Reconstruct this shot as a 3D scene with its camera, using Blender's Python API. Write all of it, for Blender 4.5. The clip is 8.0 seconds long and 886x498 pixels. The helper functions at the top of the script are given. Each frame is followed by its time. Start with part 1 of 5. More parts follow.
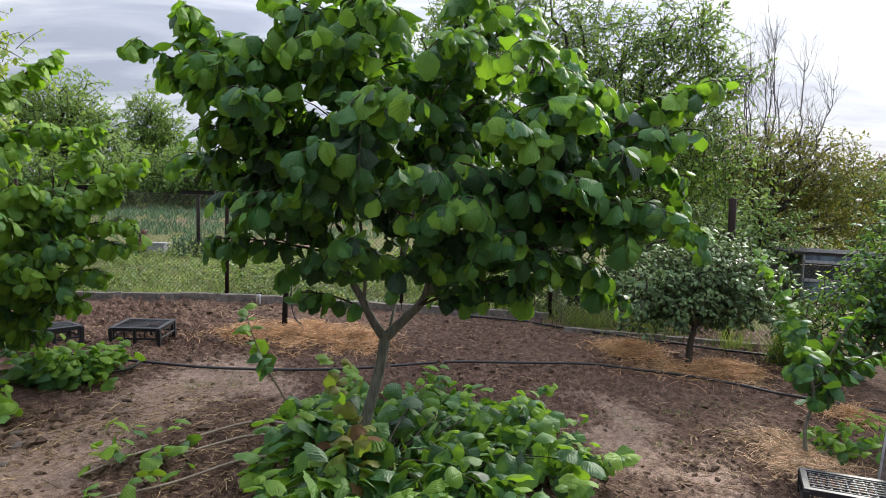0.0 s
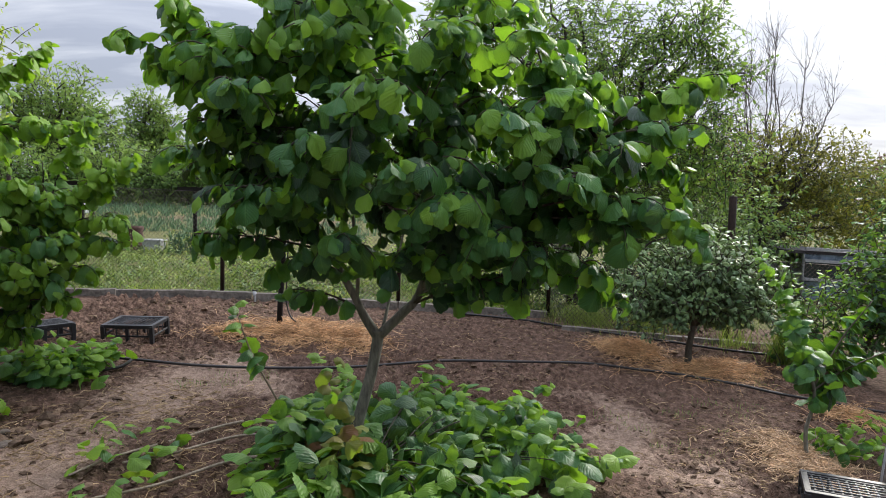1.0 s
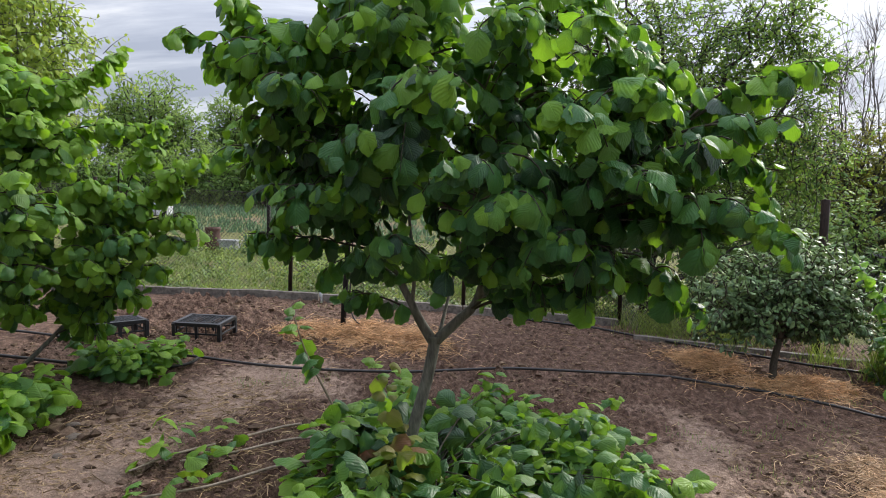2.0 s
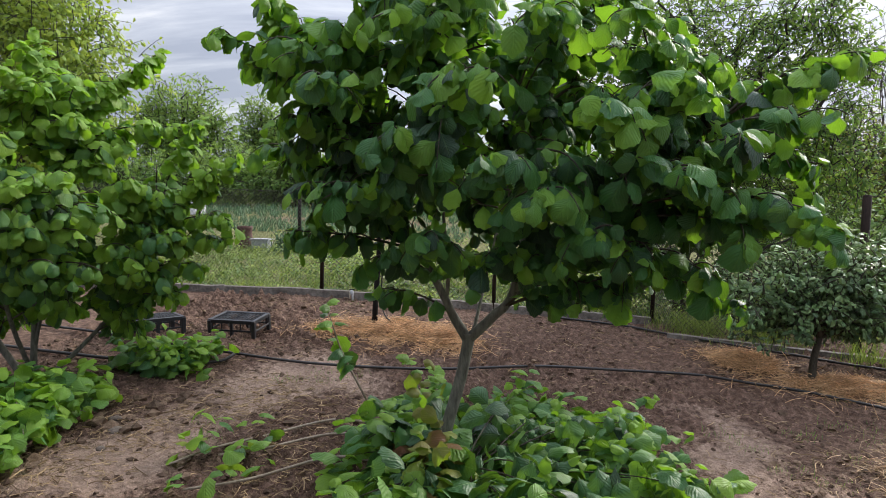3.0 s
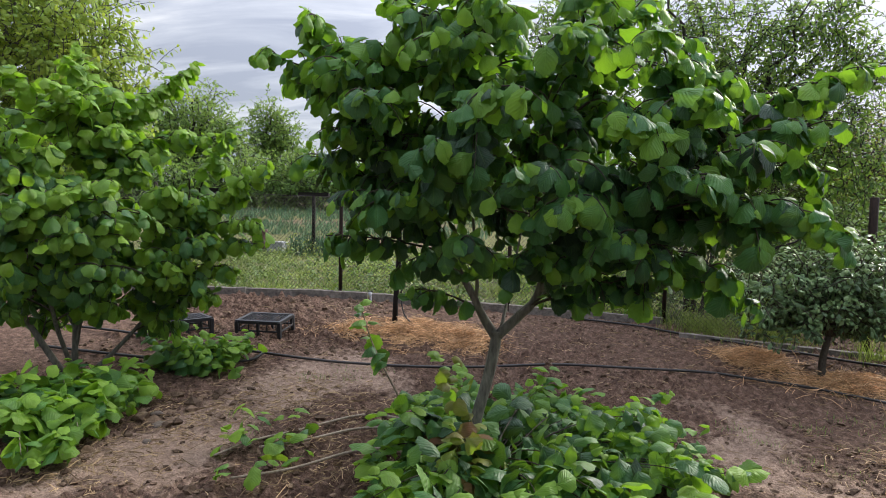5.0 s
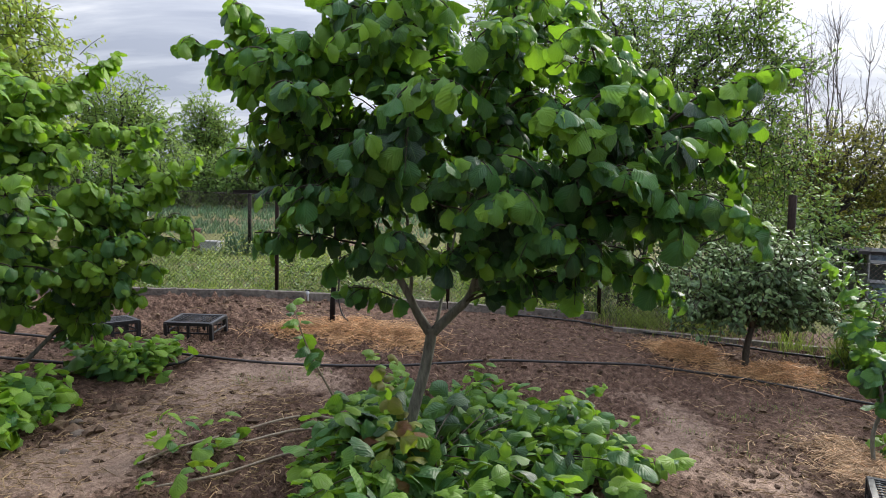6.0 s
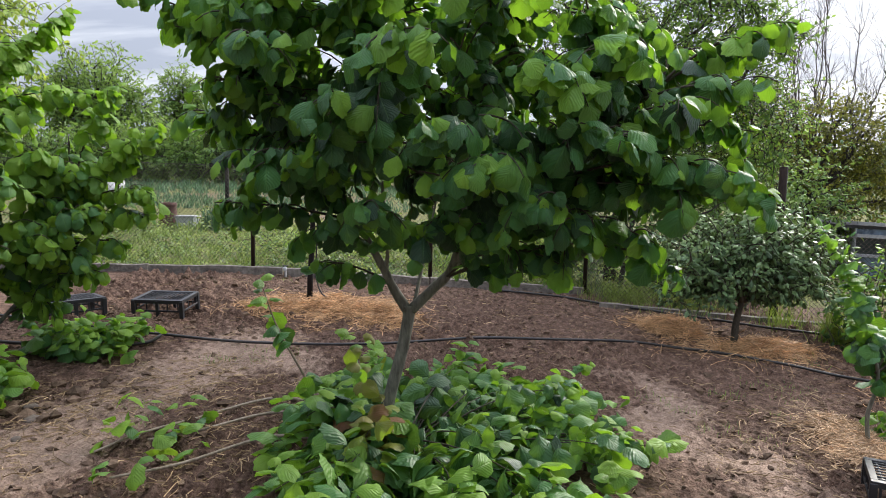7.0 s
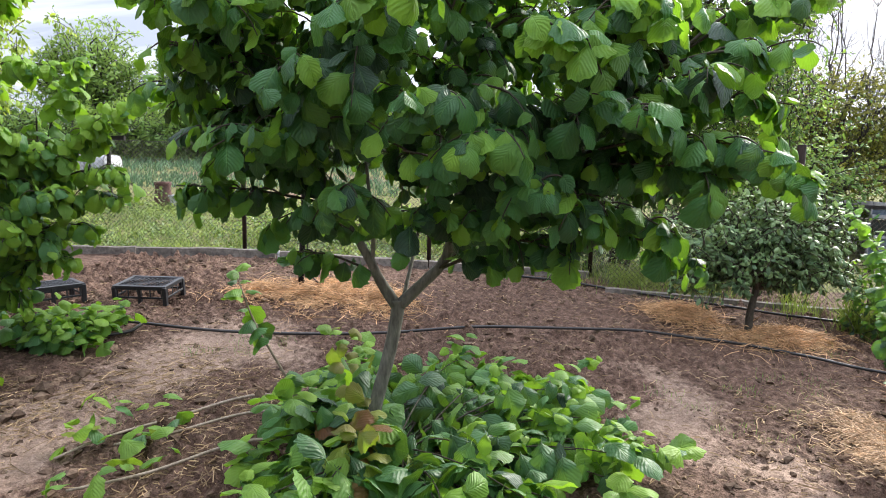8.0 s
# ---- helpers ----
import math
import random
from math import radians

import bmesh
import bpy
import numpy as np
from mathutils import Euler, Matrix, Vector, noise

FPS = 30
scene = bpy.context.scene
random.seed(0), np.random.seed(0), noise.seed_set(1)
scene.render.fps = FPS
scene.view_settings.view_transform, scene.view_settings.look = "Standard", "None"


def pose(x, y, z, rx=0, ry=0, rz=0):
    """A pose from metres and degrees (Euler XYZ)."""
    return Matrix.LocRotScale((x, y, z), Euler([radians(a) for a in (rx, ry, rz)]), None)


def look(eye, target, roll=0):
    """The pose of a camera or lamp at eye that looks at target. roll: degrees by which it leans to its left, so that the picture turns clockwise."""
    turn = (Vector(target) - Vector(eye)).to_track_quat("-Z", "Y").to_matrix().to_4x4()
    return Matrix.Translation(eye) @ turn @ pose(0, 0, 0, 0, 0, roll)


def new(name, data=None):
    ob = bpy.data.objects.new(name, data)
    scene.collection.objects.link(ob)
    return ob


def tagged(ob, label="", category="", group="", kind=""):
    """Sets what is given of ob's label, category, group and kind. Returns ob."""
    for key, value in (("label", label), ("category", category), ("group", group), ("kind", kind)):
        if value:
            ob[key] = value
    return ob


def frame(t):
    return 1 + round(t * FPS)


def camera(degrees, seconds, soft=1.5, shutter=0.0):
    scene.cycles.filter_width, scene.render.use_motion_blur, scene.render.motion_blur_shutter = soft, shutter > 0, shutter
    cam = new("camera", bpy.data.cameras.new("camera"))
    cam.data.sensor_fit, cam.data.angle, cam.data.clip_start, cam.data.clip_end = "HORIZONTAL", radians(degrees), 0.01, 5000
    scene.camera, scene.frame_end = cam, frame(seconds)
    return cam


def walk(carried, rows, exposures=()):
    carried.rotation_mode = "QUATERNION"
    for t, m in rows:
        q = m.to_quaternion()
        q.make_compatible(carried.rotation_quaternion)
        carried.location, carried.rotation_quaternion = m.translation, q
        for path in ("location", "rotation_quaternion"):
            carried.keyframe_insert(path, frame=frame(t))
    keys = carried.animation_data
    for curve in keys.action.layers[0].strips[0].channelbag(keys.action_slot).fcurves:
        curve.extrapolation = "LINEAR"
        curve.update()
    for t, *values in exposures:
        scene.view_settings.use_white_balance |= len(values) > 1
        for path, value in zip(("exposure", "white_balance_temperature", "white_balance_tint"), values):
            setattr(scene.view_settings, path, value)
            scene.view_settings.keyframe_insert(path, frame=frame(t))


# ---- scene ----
cam = camera(69.7, 8.0, 0.95)
PATH = [
    (0, (0.003, 0.003, 1.602), (0.005, 1.999, 1.479), 1.0),
    (0.5, (0.064, 0.054, 1.593), (0.081, 2.051, 1.47), 1.0),
    (1, (0.032, 0.088, 1.59), (0.036, 2.083, 1.461), 1.2),
    (1.5, (0.077, 0.191, 1.594), (0.016, 2.186, 1.471), 1.2),
    (2, (0.095, 0.27, 1.576), (-0.123, 2.254, 1.453), 1.5),
    (2.2, (0.056, 0.257, 1.586), (-0.186, 2.238, 1.453), 1.3),
    (3.3, (0.06, 0.261, 1.561), (-0.259, 2.231, 1.432), 1.2),
    (3.5, (0.053, 0.226, 1.566), (-0.272, 2.196, 1.435), 1.1),
    (4, (-0.03, 0.115, 1.577), (-0.37, 2.081, 1.445), 1.0),
    (4.2, (-0.056, 0.078, 1.579), (-0.404, 2.043, 1.446), 1.0),
    (5.3, (-0.033, 0.0, 1.584), (-0.316, 1.976, 1.466), 0.9),
    (5.5, (-0.018, 0.016, 1.579), (-0.251, 1.999, 1.462), 0.9),
    (6, (-0.002, 0.046, 1.57), (-0.145, 2.037, 1.445), 0.9),
    (6.5, (0.001, 0.118, 1.546), (-0.103, 2.109, 1.387), 1.0),
    (7, (0.015, 0.328, 1.53), (-0.079, 2.316, 1.329), 0.9),
    (7.5, (0.073, 0.536, 1.539), (-0.031, 2.518, 1.292), 0.9),
    (8, (0.053, 0.71, 1.545), (-0.05, 2.69, 1.276), 0.9),
]
EXPOSURE = [(0, 0.44), (6.3, 0.44), (7.0, 0.64), (7.5, 0.92), (8.0, 1.12)]
walk(cam, [(t, look(eye, target, roll)) for t, eye, target, roll in PATH], EXPOSURE)

# ---- light ----
SUN_AZ, SUN_EL = 38.0, 30.0          # degrees to the right of +y, above the horizon
sun_way = Vector((math.sin(radians(SUN_AZ)) * math.cos(radians(SUN_EL)), math.cos(radians(SUN_AZ)) * math.cos(radians(SUN_EL)), math.sin(radians(SUN_EL))))

world = bpy.data.worlds.new("overcast_sky")
scene.world = world
world.use_nodes = True
wn, wl = world.node_tree.nodes, world.node_tree.links
wn.clear()


def wnode(kind, **kw):
    n = wn.new(kind)
    for k, v in kw.items():
        n.inputs[k].default_value = v
    return n


def wmath(op, a, b=None):
    n = wn.new("ShaderNodeMath")
    n.operation = op
    for i, v in enumerate((a, b)):
        if v is None:
            continue
        if isinstance(v, (int, float)):
            n.inputs[i].default_value = v
        else:
            wl.new(v, n.inputs[i])
    return n.outputs[0]


sky = wn.new("ShaderNodeTexSky")
sky.sky_type, sky.sun_disc = "NISHITA", False
sky.sun_elevation, sky.sun_rotation = radians(SUN_EL), radians(SUN_AZ)
coord = wn.new("ShaderNodeTexCoord")
sep = wn.new("ShaderNodeSeparateXYZ")
wl.new(coord.outputs["Generated"], sep.inputs[0])
up = wmath("ADD", wmath("MAXIMUM", sep.outputs[2], 0.0), 0.16)
flat = wn.new("ShaderNodeCombineXYZ")
wl.new(wmath("DIVIDE", sep.outputs[0], up), flat.inputs[0])
wl.new(wmath("DIVIDE", sep.outputs[1], up), flat.inputs[1])
turn = wn.new("ShaderNodeMapping")
turn.inputs["Rotation"].default_value = (0, 0, radians(-24))
turn.inputs["Scale"].default_value = (0.55, 1.5, 1.0)
wl.new(flat.outputs[0], turn.inputs[0])
clouds = wnode("ShaderNodeTexNoise", Scale=1.9, Detail=8.0, Roughness=0.58, Distortion=0.5)
wl.new(turn.outputs[0], clouds.inputs["Vector"])
ramp = wn.new("ShaderNodeValToRGB")
ramp.color_ramp.elements[0].position, ramp.color_ramp.elements[0].color = 0.38, (4.1, 4.4, 5.4, 1)
ramp.color_ramp.elements[1].position, ramp.color_ramp.elements[1].color = 0.66, (8.3, 8.4, 8.9, 1)
mid = ramp.color_ramp.elements.new(0.52)
mid.color = (5.7, 6.0, 6.9, 1)
wl.new(clouds.outputs[0], ramp.inputs[0])
# the veiled sun makes the cloud round it glow
dot = wn.new("ShaderNodeVectorMath")
dot.operation = "DOT_PRODUCT"
wl.new(coord.outputs["Generated"], dot.inputs[0])
dot.inputs[1].default_value = sun_way
glow = wmath("MULTIPLY", wmath("POWER", wmath("MAXIMUM", dot.outputs["Value"], 0.0), 9.0), 0.08)
high = wmath("MAXIMUM", sep.outputs[2], 0.0)
bright = wmath("ADD", glow, wmath("ADD", wmath("MULTIPLY", wmath("MULTIPLY", high, high), 2.5), 0.66))
# the sky is brighter on the sun's side than behind
bright = wmath("MULTIPLY", bright, wmath("ADD", wmath("MULTIPLY", wmath("MAXIMUM", dot.outputs["Value"], -0.5), 0.36), 0.79))
cloud = wn.new("ShaderNodeVectorMath")
cloud.operation = "SCALE"
wl.new(ramp.outputs[0], cloud.inputs[0])
wl.new(bright, cloud.inputs["Scale"])
mix = wn.new("ShaderNodeMix")
mix.data_type = "RGBA"
mix.inputs["Factor"].default_value = 0.88
wl.new(sky.outputs[0], mix.inputs["A"])
wl.new(cloud.outputs[0], mix.inputs["B"])
back = wnode("ShaderNodeBackground", Strength=0.119)
wl.new(mix.outputs["Result"], back.inputs["Color"])
wl.new(back.outputs[0], wn.new("ShaderNodeOutputWorld").inputs[0])

sun = new("sun", bpy.data.lights.new("sun", "SUN"))
sun.data.energy, sun.data.angle, sun.data.color = 3.9, radians(10), (1.0, 0.95, 0.86)
sun.matrix_world = look(sun_way * 50, (0, 0, 0))


# ---- materials ----
def material(name):
    m = bpy.data.materials.new(name)
    m.use_nodes = True
    return m, m.node_tree.nodes, m.node_tree.links, m.node_tree.nodes["Principled BSDF"]


def node(nt, kind, **kw):
    n = nt.new(kind)
    for k, v in kw.items():
        n.inputs[k.replace("_", " ")].default_value = v
    return n


def mixcol(nt, ln, fac, a, b, blend="MIX"):
    n = nt.new("ShaderNodeMix")
    n.data_type, n.blend_type = "RGBA", blend
    for key, v in (("Factor", fac), ("A", a), ("B", b)):
        if isinstance(v, tuple):
            n.inputs[key].default_value = (*v, 1) if len(v) == 3 else v
        elif isinstance(v, (int, float)):
            n.inputs[key].default_value = v
        else:
            ln.new(v, n.inputs[key])
    return n.outputs["Result"]


def calc(nt, ln, op, a, b=0.0, clamp=False):
    n = nt.new("ShaderNodeMath")
    n.operation, n.use_clamp = op, clamp
    for i, v in enumerate((a, b)):
        if isinstance(v, (int, float)):
            n.inputs[i].default_value = v
        else:
            ln.new(v, n.inputs[i])
    return n.outputs[0]


def ramped(nt, ln, value, *stops):
    r = nt.new("ShaderNodeValToRGB")
    el = r.color_ramp.elements
    while len(el) < len(stops):
        el.new(0.5)
    for e, (p, c) in zip(el, stops):
        e.position, e.color = p, (*c, 1) if len(c) == 3 else c
    ln.new(value, r.inputs[0])
    return r.outputs[0]


def bumped(nt, ln, bsdf, height, strength, distance):
    b = nt.new("ShaderNodeBump")
    b.inputs["Strength"].default_value, b.inputs["Distance"].default_value = strength, distance
    ln.new(height, b.inputs["Height"])
    ln.new(b.outputs[0], bsdf.inputs["Normal"])


def objpos(nt):
    return nt.new("ShaderNodeTexCoord").outputs["Object"]


def worldpos(nt):
    return nt.new("ShaderNodeNewGeometry").outputs["Position"]


def leaf_material(name, dark, middle, young, through_light, veins=7.0, gloss=0.5, translucent=0.4, red=None):
    """Leaf blade: uv runs across (x, -1 to 1 as 0 to 1) and along (y). tone: 0 dark, for old and crown-shaded leaves, 1
    yellow-green, for young and sky-lit ones, above 1.5 reddish.
    """
    m, nt, ln, bsdf = material(name)
    geo = nt.new("ShaderNodeNewGeometry")
    info = nt.new("ShaderNodeObjectInfo")
    chance = calc(nt, ln, "FRACT", calc(nt, ln, "ADD", geo.outputs["Random Per Island"], info.outputs["Random"]))
    tone = nt.new("ShaderNodeAttribute")
    tone.attribute_name = "tone"
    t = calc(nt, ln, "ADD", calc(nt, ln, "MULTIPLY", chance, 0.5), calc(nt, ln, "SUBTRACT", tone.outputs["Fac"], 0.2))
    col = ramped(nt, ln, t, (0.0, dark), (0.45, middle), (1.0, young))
    if red:
        col = mixcol(nt, ln, calc(nt, ln, "MULTIPLY", calc(nt, ln, "SUBTRACT", tone.outputs["Fac"], 1.2, True), 1.8, True), col, red)
    uv = nt.new("ShaderNodeTexCoord").outputs["UV"]
    s = nt.new("ShaderNodeSeparateXYZ")
    ln.new(uv, s.inputs[0])
    across = calc(nt, ln, "ABSOLUTE", calc(nt, ln, "SUBTRACT", s.outputs[0], 0.5))
    bend = node(nt, "ShaderNodeTexNoise", Scale=22.0, Detail=1.0)
    ln.new(worldpos(nt), bend.inputs["Vector"])
    slant = calc(nt, ln, "SUBTRACT", s.outputs[1], calc(nt, ln, "MULTIPLY", across, 0.75))
    slant = calc(nt, ln, "ADD", slant, calc(nt, ln, "MULTIPLY", bend.outputs[0], 0.16))
    wave = calc(nt, ln, "SINE", calc(nt, ln, "MULTIPLY", slant, veins * 6.283))
    rib = calc(nt, ln, "POWER", calc(nt, ln, "ADD", calc(nt, ln, "MULTIPLY", wave, 0.5), 0.5), 12.0)
    midrib = calc(nt, ln, "SUBTRACT", 1.0, calc(nt, ln, "MULTIPLY", across, 26.0), True)
    line = calc(nt, ln, "MAXIMUM", midrib, calc(nt, ln, "MULTIPLY", rib, 0.4))
    col = mixcol(nt, ln, calc(nt, ln, "MULTIPLY", line, 0.16), col, young)
    mott = node(nt, "ShaderNodeTexNoise", Scale=28.0, Detail=4.0)
    ln.new(worldpos(nt), mott.inputs["Vector"])
    col = mixcol(nt, ln, 0.35, col, ramped(nt, ln, mott.outputs[0], (0.3, (0.55, 0.6, 0.5)), (0.7, (1.25, 1.2, 1.1))), "MULTIPLY")
    ln.new(col, bsdf.inputs["Base Color"])
    bsdf.inputs["Roughness"].default_value = gloss
    bsdf.inputs["Specular IOR Level"].default_value = 0.42
    fine = node(nt, "ShaderNodeTexNoise", Scale=160.0, Detail=3.0)
    ln.new(worldpos(nt), fine.inputs["Vector"])
    crumple = node(nt, "ShaderNodeTexNoise", Scale=38.0, Detail=2.0)
    ln.new(worldpos(nt), crumple.inputs["Vector"])
    height = calc(nt, ln, "ADD", calc(nt, ln, "MULTIPLY", wave, -0.32), calc(nt, ln, "ADD", calc(nt, ln, "MULTIPLY", fine.outputs[0], 0.5), calc(nt, ln, "MULTIPLY", crumple.outputs[0], 2.2)))
    bumped(nt, ln, bsdf, calc(nt, ln, "SUBTRACT", height, midrib), 0.6, 0.005)
    tr = nt.new("ShaderNodeBsdfTranslucent")
    ln.new(mixcol(nt, ln, 0.65, col, through_light), tr.inputs["Color"])
    both = nt.new("ShaderNodeMixShader")
    ln.new(calc(nt, ln, "MULTIPLY", calc(nt, ln, "ADD", calc(nt, ln, "MULTIPLY", t, 1.15, True), 0.2), translucent), both.inputs[0])
    ln.new(bsdf.outputs[0], both.inputs[1])
    ln.new(tr.outputs[0], both.inputs[2])
    ln.new(both.outputs[0], nt["Material Output"].inputs["Surface"])
    return m


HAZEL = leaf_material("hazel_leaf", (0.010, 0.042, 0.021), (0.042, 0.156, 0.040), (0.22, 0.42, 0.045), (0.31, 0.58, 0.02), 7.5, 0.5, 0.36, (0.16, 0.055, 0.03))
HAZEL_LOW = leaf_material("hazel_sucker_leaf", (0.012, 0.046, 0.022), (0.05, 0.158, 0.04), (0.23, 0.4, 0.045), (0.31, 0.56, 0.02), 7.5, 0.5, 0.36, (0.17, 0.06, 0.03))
FRUIT = leaf_material("fruit_leaf", (0.05, 0.10, 0.042), (0.14, 0.24, 0.095), (0.30, 0.42, 0.18), (0.22, 0.32, 0.08), 5.0, 0.36, 0.26)
WALNUT = leaf_material("walnut_leaf", (0.12, 0.22, 0.03), (0.24, 0.37, 0.055), (0.38, 0.48, 0.085), (0.46, 0.56, 0.06), 5.0, 0.55, 0.5)
PLUM = leaf_material("plum_leaf", (0.05, 0.13, 0.025), (0.12, 0.245, 0.046), (0.25, 0.40, 0.08), (0.36, 0.54, 0.07), 4.0, 0.5, 0.5)
OLIVE = leaf_material("willow_leaf", (0.065, 0.09, 0.016), (0.155, 0.17, 0.026), (0.28, 0.265, 0.04), (0.38, 0.4, 0.045), 4.0, 0.55, 0.4)
FARLEAF = leaf_material("far_leaf", (0.06, 0.13, 0.028), (0.125, 0.235, 0.05), (0.24, 0.36, 0.085), (0.3, 0.44, 0.08), 4.0, 0.6, 0.42)
RUSTLEAF = leaf_material("rust_leaf", (0.06, 0.02, 0.02), (0.11, 0.035, 0.03), (0.18, 0.07, 0.05), (0.25, 0.08, 0.05), 4.0, 0.6, 0.3)
GRASS = leaf_material("grass_blade", (0.06, 0.125, 0.02), (0.19, 0.30, 0.05), (0.36, 0.43, 0.11), (0.3, 0.4, 0.06), 0.0, 0.5, 0.35)
LEEK = leaf_material("leek_blade", (0.045, 0.12, 0.06), (0.08, 0.19, 0.095), (0.15, 0.28, 0.12), (0.16, 0.26, 0.12), 0.0, 0.5, 0.2)


def bark(name, a, b, scale=40.0, stretch=0.25, rough=0.85, depth=0.004, piecewise=0.0):
    m, nt, ln, bsdf = material(name)
    mp = nt.new("ShaderNodeMapping")
    mp.inputs["Scale"].default_value = (1, 1, stretch)
    ln.new(worldpos(nt), mp.inputs[0])
    n = node(nt, "ShaderNodeTexNoise", Scale=scale, Detail=6.0, Roughness=0.65)
    ln.new(mp.outputs[0], n.inputs["Vector"])
    big = node(nt, "ShaderNodeTexNoise", Scale=6.0, Detail=3.0)
    ln.new(worldpos(nt), big.inputs["Vector"])
    c = ramped(nt, ln, n.outputs[0], (0.3, a), (0.7, b))
    c = mixcol(nt, ln, 0.5, c, ramped(nt, ln, big.outputs[0], (0.35, (0.6, 0.6, 0.58)), (0.65, (1.15, 1.15, 1.1))), "MULTIPLY")
    if piecewise:
        geo = nt.new("ShaderNodeNewGeometry")
        c = mixcol(nt, ln, piecewise, c, ramped(nt, ln, geo.outputs["Random Per Island"], (0.0, (0.35, 0.33, 0.3)), (0.5, (0.9, 0.88, 0.86)), (1.0, (1.4, 1.38, 1.3))), "MULTIPLY")
    ln.new(c, bsdf.inputs["Base Color"])
    bsdf.inputs["Roughness"].default_value = rough
    bsdf.inputs["Specular IOR Level"].default_value = 0.18
    bumped(nt, ln, bsdf, n.outputs[0], 0.7, depth)
    return m


BARK = bark("hazel_bark", (0.08, 0.078, 0.066), (0.23, 0.225, 0.19))
TWIG = bark("twig_bark", (0.035, 0.028, 0.022), (0.10, 0.085, 0.066), 60)
PALE_TWIG = bark("pale_stem_bark", (0.2, 0.16, 0.12), (0.38, 0.32, 0.25), 60)
DARK_BARK = bark("dark_bark", (0.03, 0.026, 0.024), (0.085, 0.075, 0.068), 30)
GREY_BARK = bark("grey_twig_bark", (0.05, 0.044, 0.042), (0.12, 0.11, 0.104), 30)
POST_WOOD = bark("dark_post", (0.006, 0.005, 0.005), (0.018, 0.015, 0.014), 30, 0.1)
RUST_POST = bark("rusty_post", (0.013, 0.009, 0.0075), (0.036, 0.022, 0.017), 40, 0.3, 0.7)
KERB = bark("weathered_board", (0.085, 0.074, 0.067), (0.27, 0.24, 0.215), 20, 1.0)
STRAW = bark("straw_stalk", (0.45, 0.26, 0.135), (0.84, 0.55, 0.31), 9, 1.0, 0.55, 0.001, 0.9)
DRY_STRAW = bark("pale_straw_stalk", (0.38, 0.25, 0.15), (0.76, 0.55, 0.37), 9, 1.0, 0.6, 0.001, 0.9)
LITTER = bark("dry_litter", (0.2, 0.13, 0.075), (0.52, 0.38, 0.23), 9, 1.0, 0.7, 0.001, 0.8)
STONE = bark("earthy_stone", (0.10, 0.08, 0.065), (0.24, 0.195, 0.165), 25, 1.0, 0.9)


def plain(name, colour, rough, metallic=0.0, scale=25.0, vary=0.35):
    m, nt, ln, bsdf = material(name)
    n = node(nt, "ShaderNodeTexNoise", Scale=scale, Detail=6.0, Roughness=0.6)
    ln.new(worldpos(nt), n.inputs["Vector"])
    lo, hi = tuple(c * (1 - vary) for c in colour), tuple(min(1, c * (1 + vary)) for c in colour)
    ln.new(ramped(nt, ln, n.outputs[0], (0.3, lo), (0.7, hi)), bsdf.inputs["Base Color"])
    ln.new(ramped(nt, ln, n.outputs[0], (0.3, (rough - 0.1,) * 3), (0.7, (min(1, rough + 0.15),) * 3)), bsdf.inputs["Roughness"])
    bsdf.inputs["Metallic"].default_value = metallic
    bumped(nt, ln, bsdf, n.outputs[0], 0.25, 0.002)
    return m


# second colour, strongest on upward faces: dust, and on the crates painted sky sheen
def dusty(name, colour, dust_sheen, rough):
    m, nt, ln, bsdf = material(name)
    n = node(nt, "ShaderNodeTexNoise", Scale=14.0, Detail=7.0, Roughness=0.65)
    ln.new(worldpos(nt), n.inputs["Vector"])
    g = nt.new("ShaderNodeNewGeometry")
    s = nt.new("ShaderNodeSeparateXYZ")
    ln.new(g.outputs["Normal"], s.inputs[0])
    amount = calc(nt, ln, "MULTIPLY", calc(nt, ln, "SUBTRACT", n.outputs[0], 0.38, True), calc(nt, ln, "ADD", calc(nt, ln, "MAXIMUM", s.outputs[2], 0.0), 0.35))
    ln.new(mixcol(nt, ln, calc(nt, ln, "MULTIPLY", amount, 2.0, True), colour, dust_sheen), bsdf.inputs["Base Color"])
    bsdf.inputs["Roughness"].default_value = rough
    return m


# bluish second colour mixes dust with the sky's sheen on the crate tops
BLACK_PLASTIC = dusty("black_crate_plastic", (0.009, 0.010, 0.013), (0.045, 0.048, 0.058), 0.5)
HOSE = dusty("black_drip_hose", (0.009, 0.009, 0.010), (0.055, 0.048, 0.044), 0.5)
WIRE = plain("rusty_wire", (0.06, 0.053, 0.047), 0.6, 0.2)
TERRACOTTA = plain("terracotta", (0.08, 0.034, 0.027), 0.8, 0.0, 9)
WHITE_PLASTIC = plain("white_plastic", (0.34, 0.35, 0.37), 0.55, 0.0, 7, 0.3)
GREY_SHEET = plain("grey_sheet", (0.42, 0.44, 0.46), 0.5, 0.0, 6, 0.3)
BLUE_SHEET = plain("faded_blue_glazing", (0.11, 0.16, 0.22), 0.3, 0.0, 5, 0.5)
DARK_GLASS = plain("dark_glazing", (0.02, 0.035, 0.035), 0.12, 0.0, 4, 0.4)
RAIL_WHITE = plain("weathered_white_rail", (0.3, 0.31, 0.33), 0.6, 0.0, 18, 0.3)
ROOFING = plain("dark_roofing_felt", (0.035, 0.032, 0.036), 0.9, 0.0, 20, 0.4)


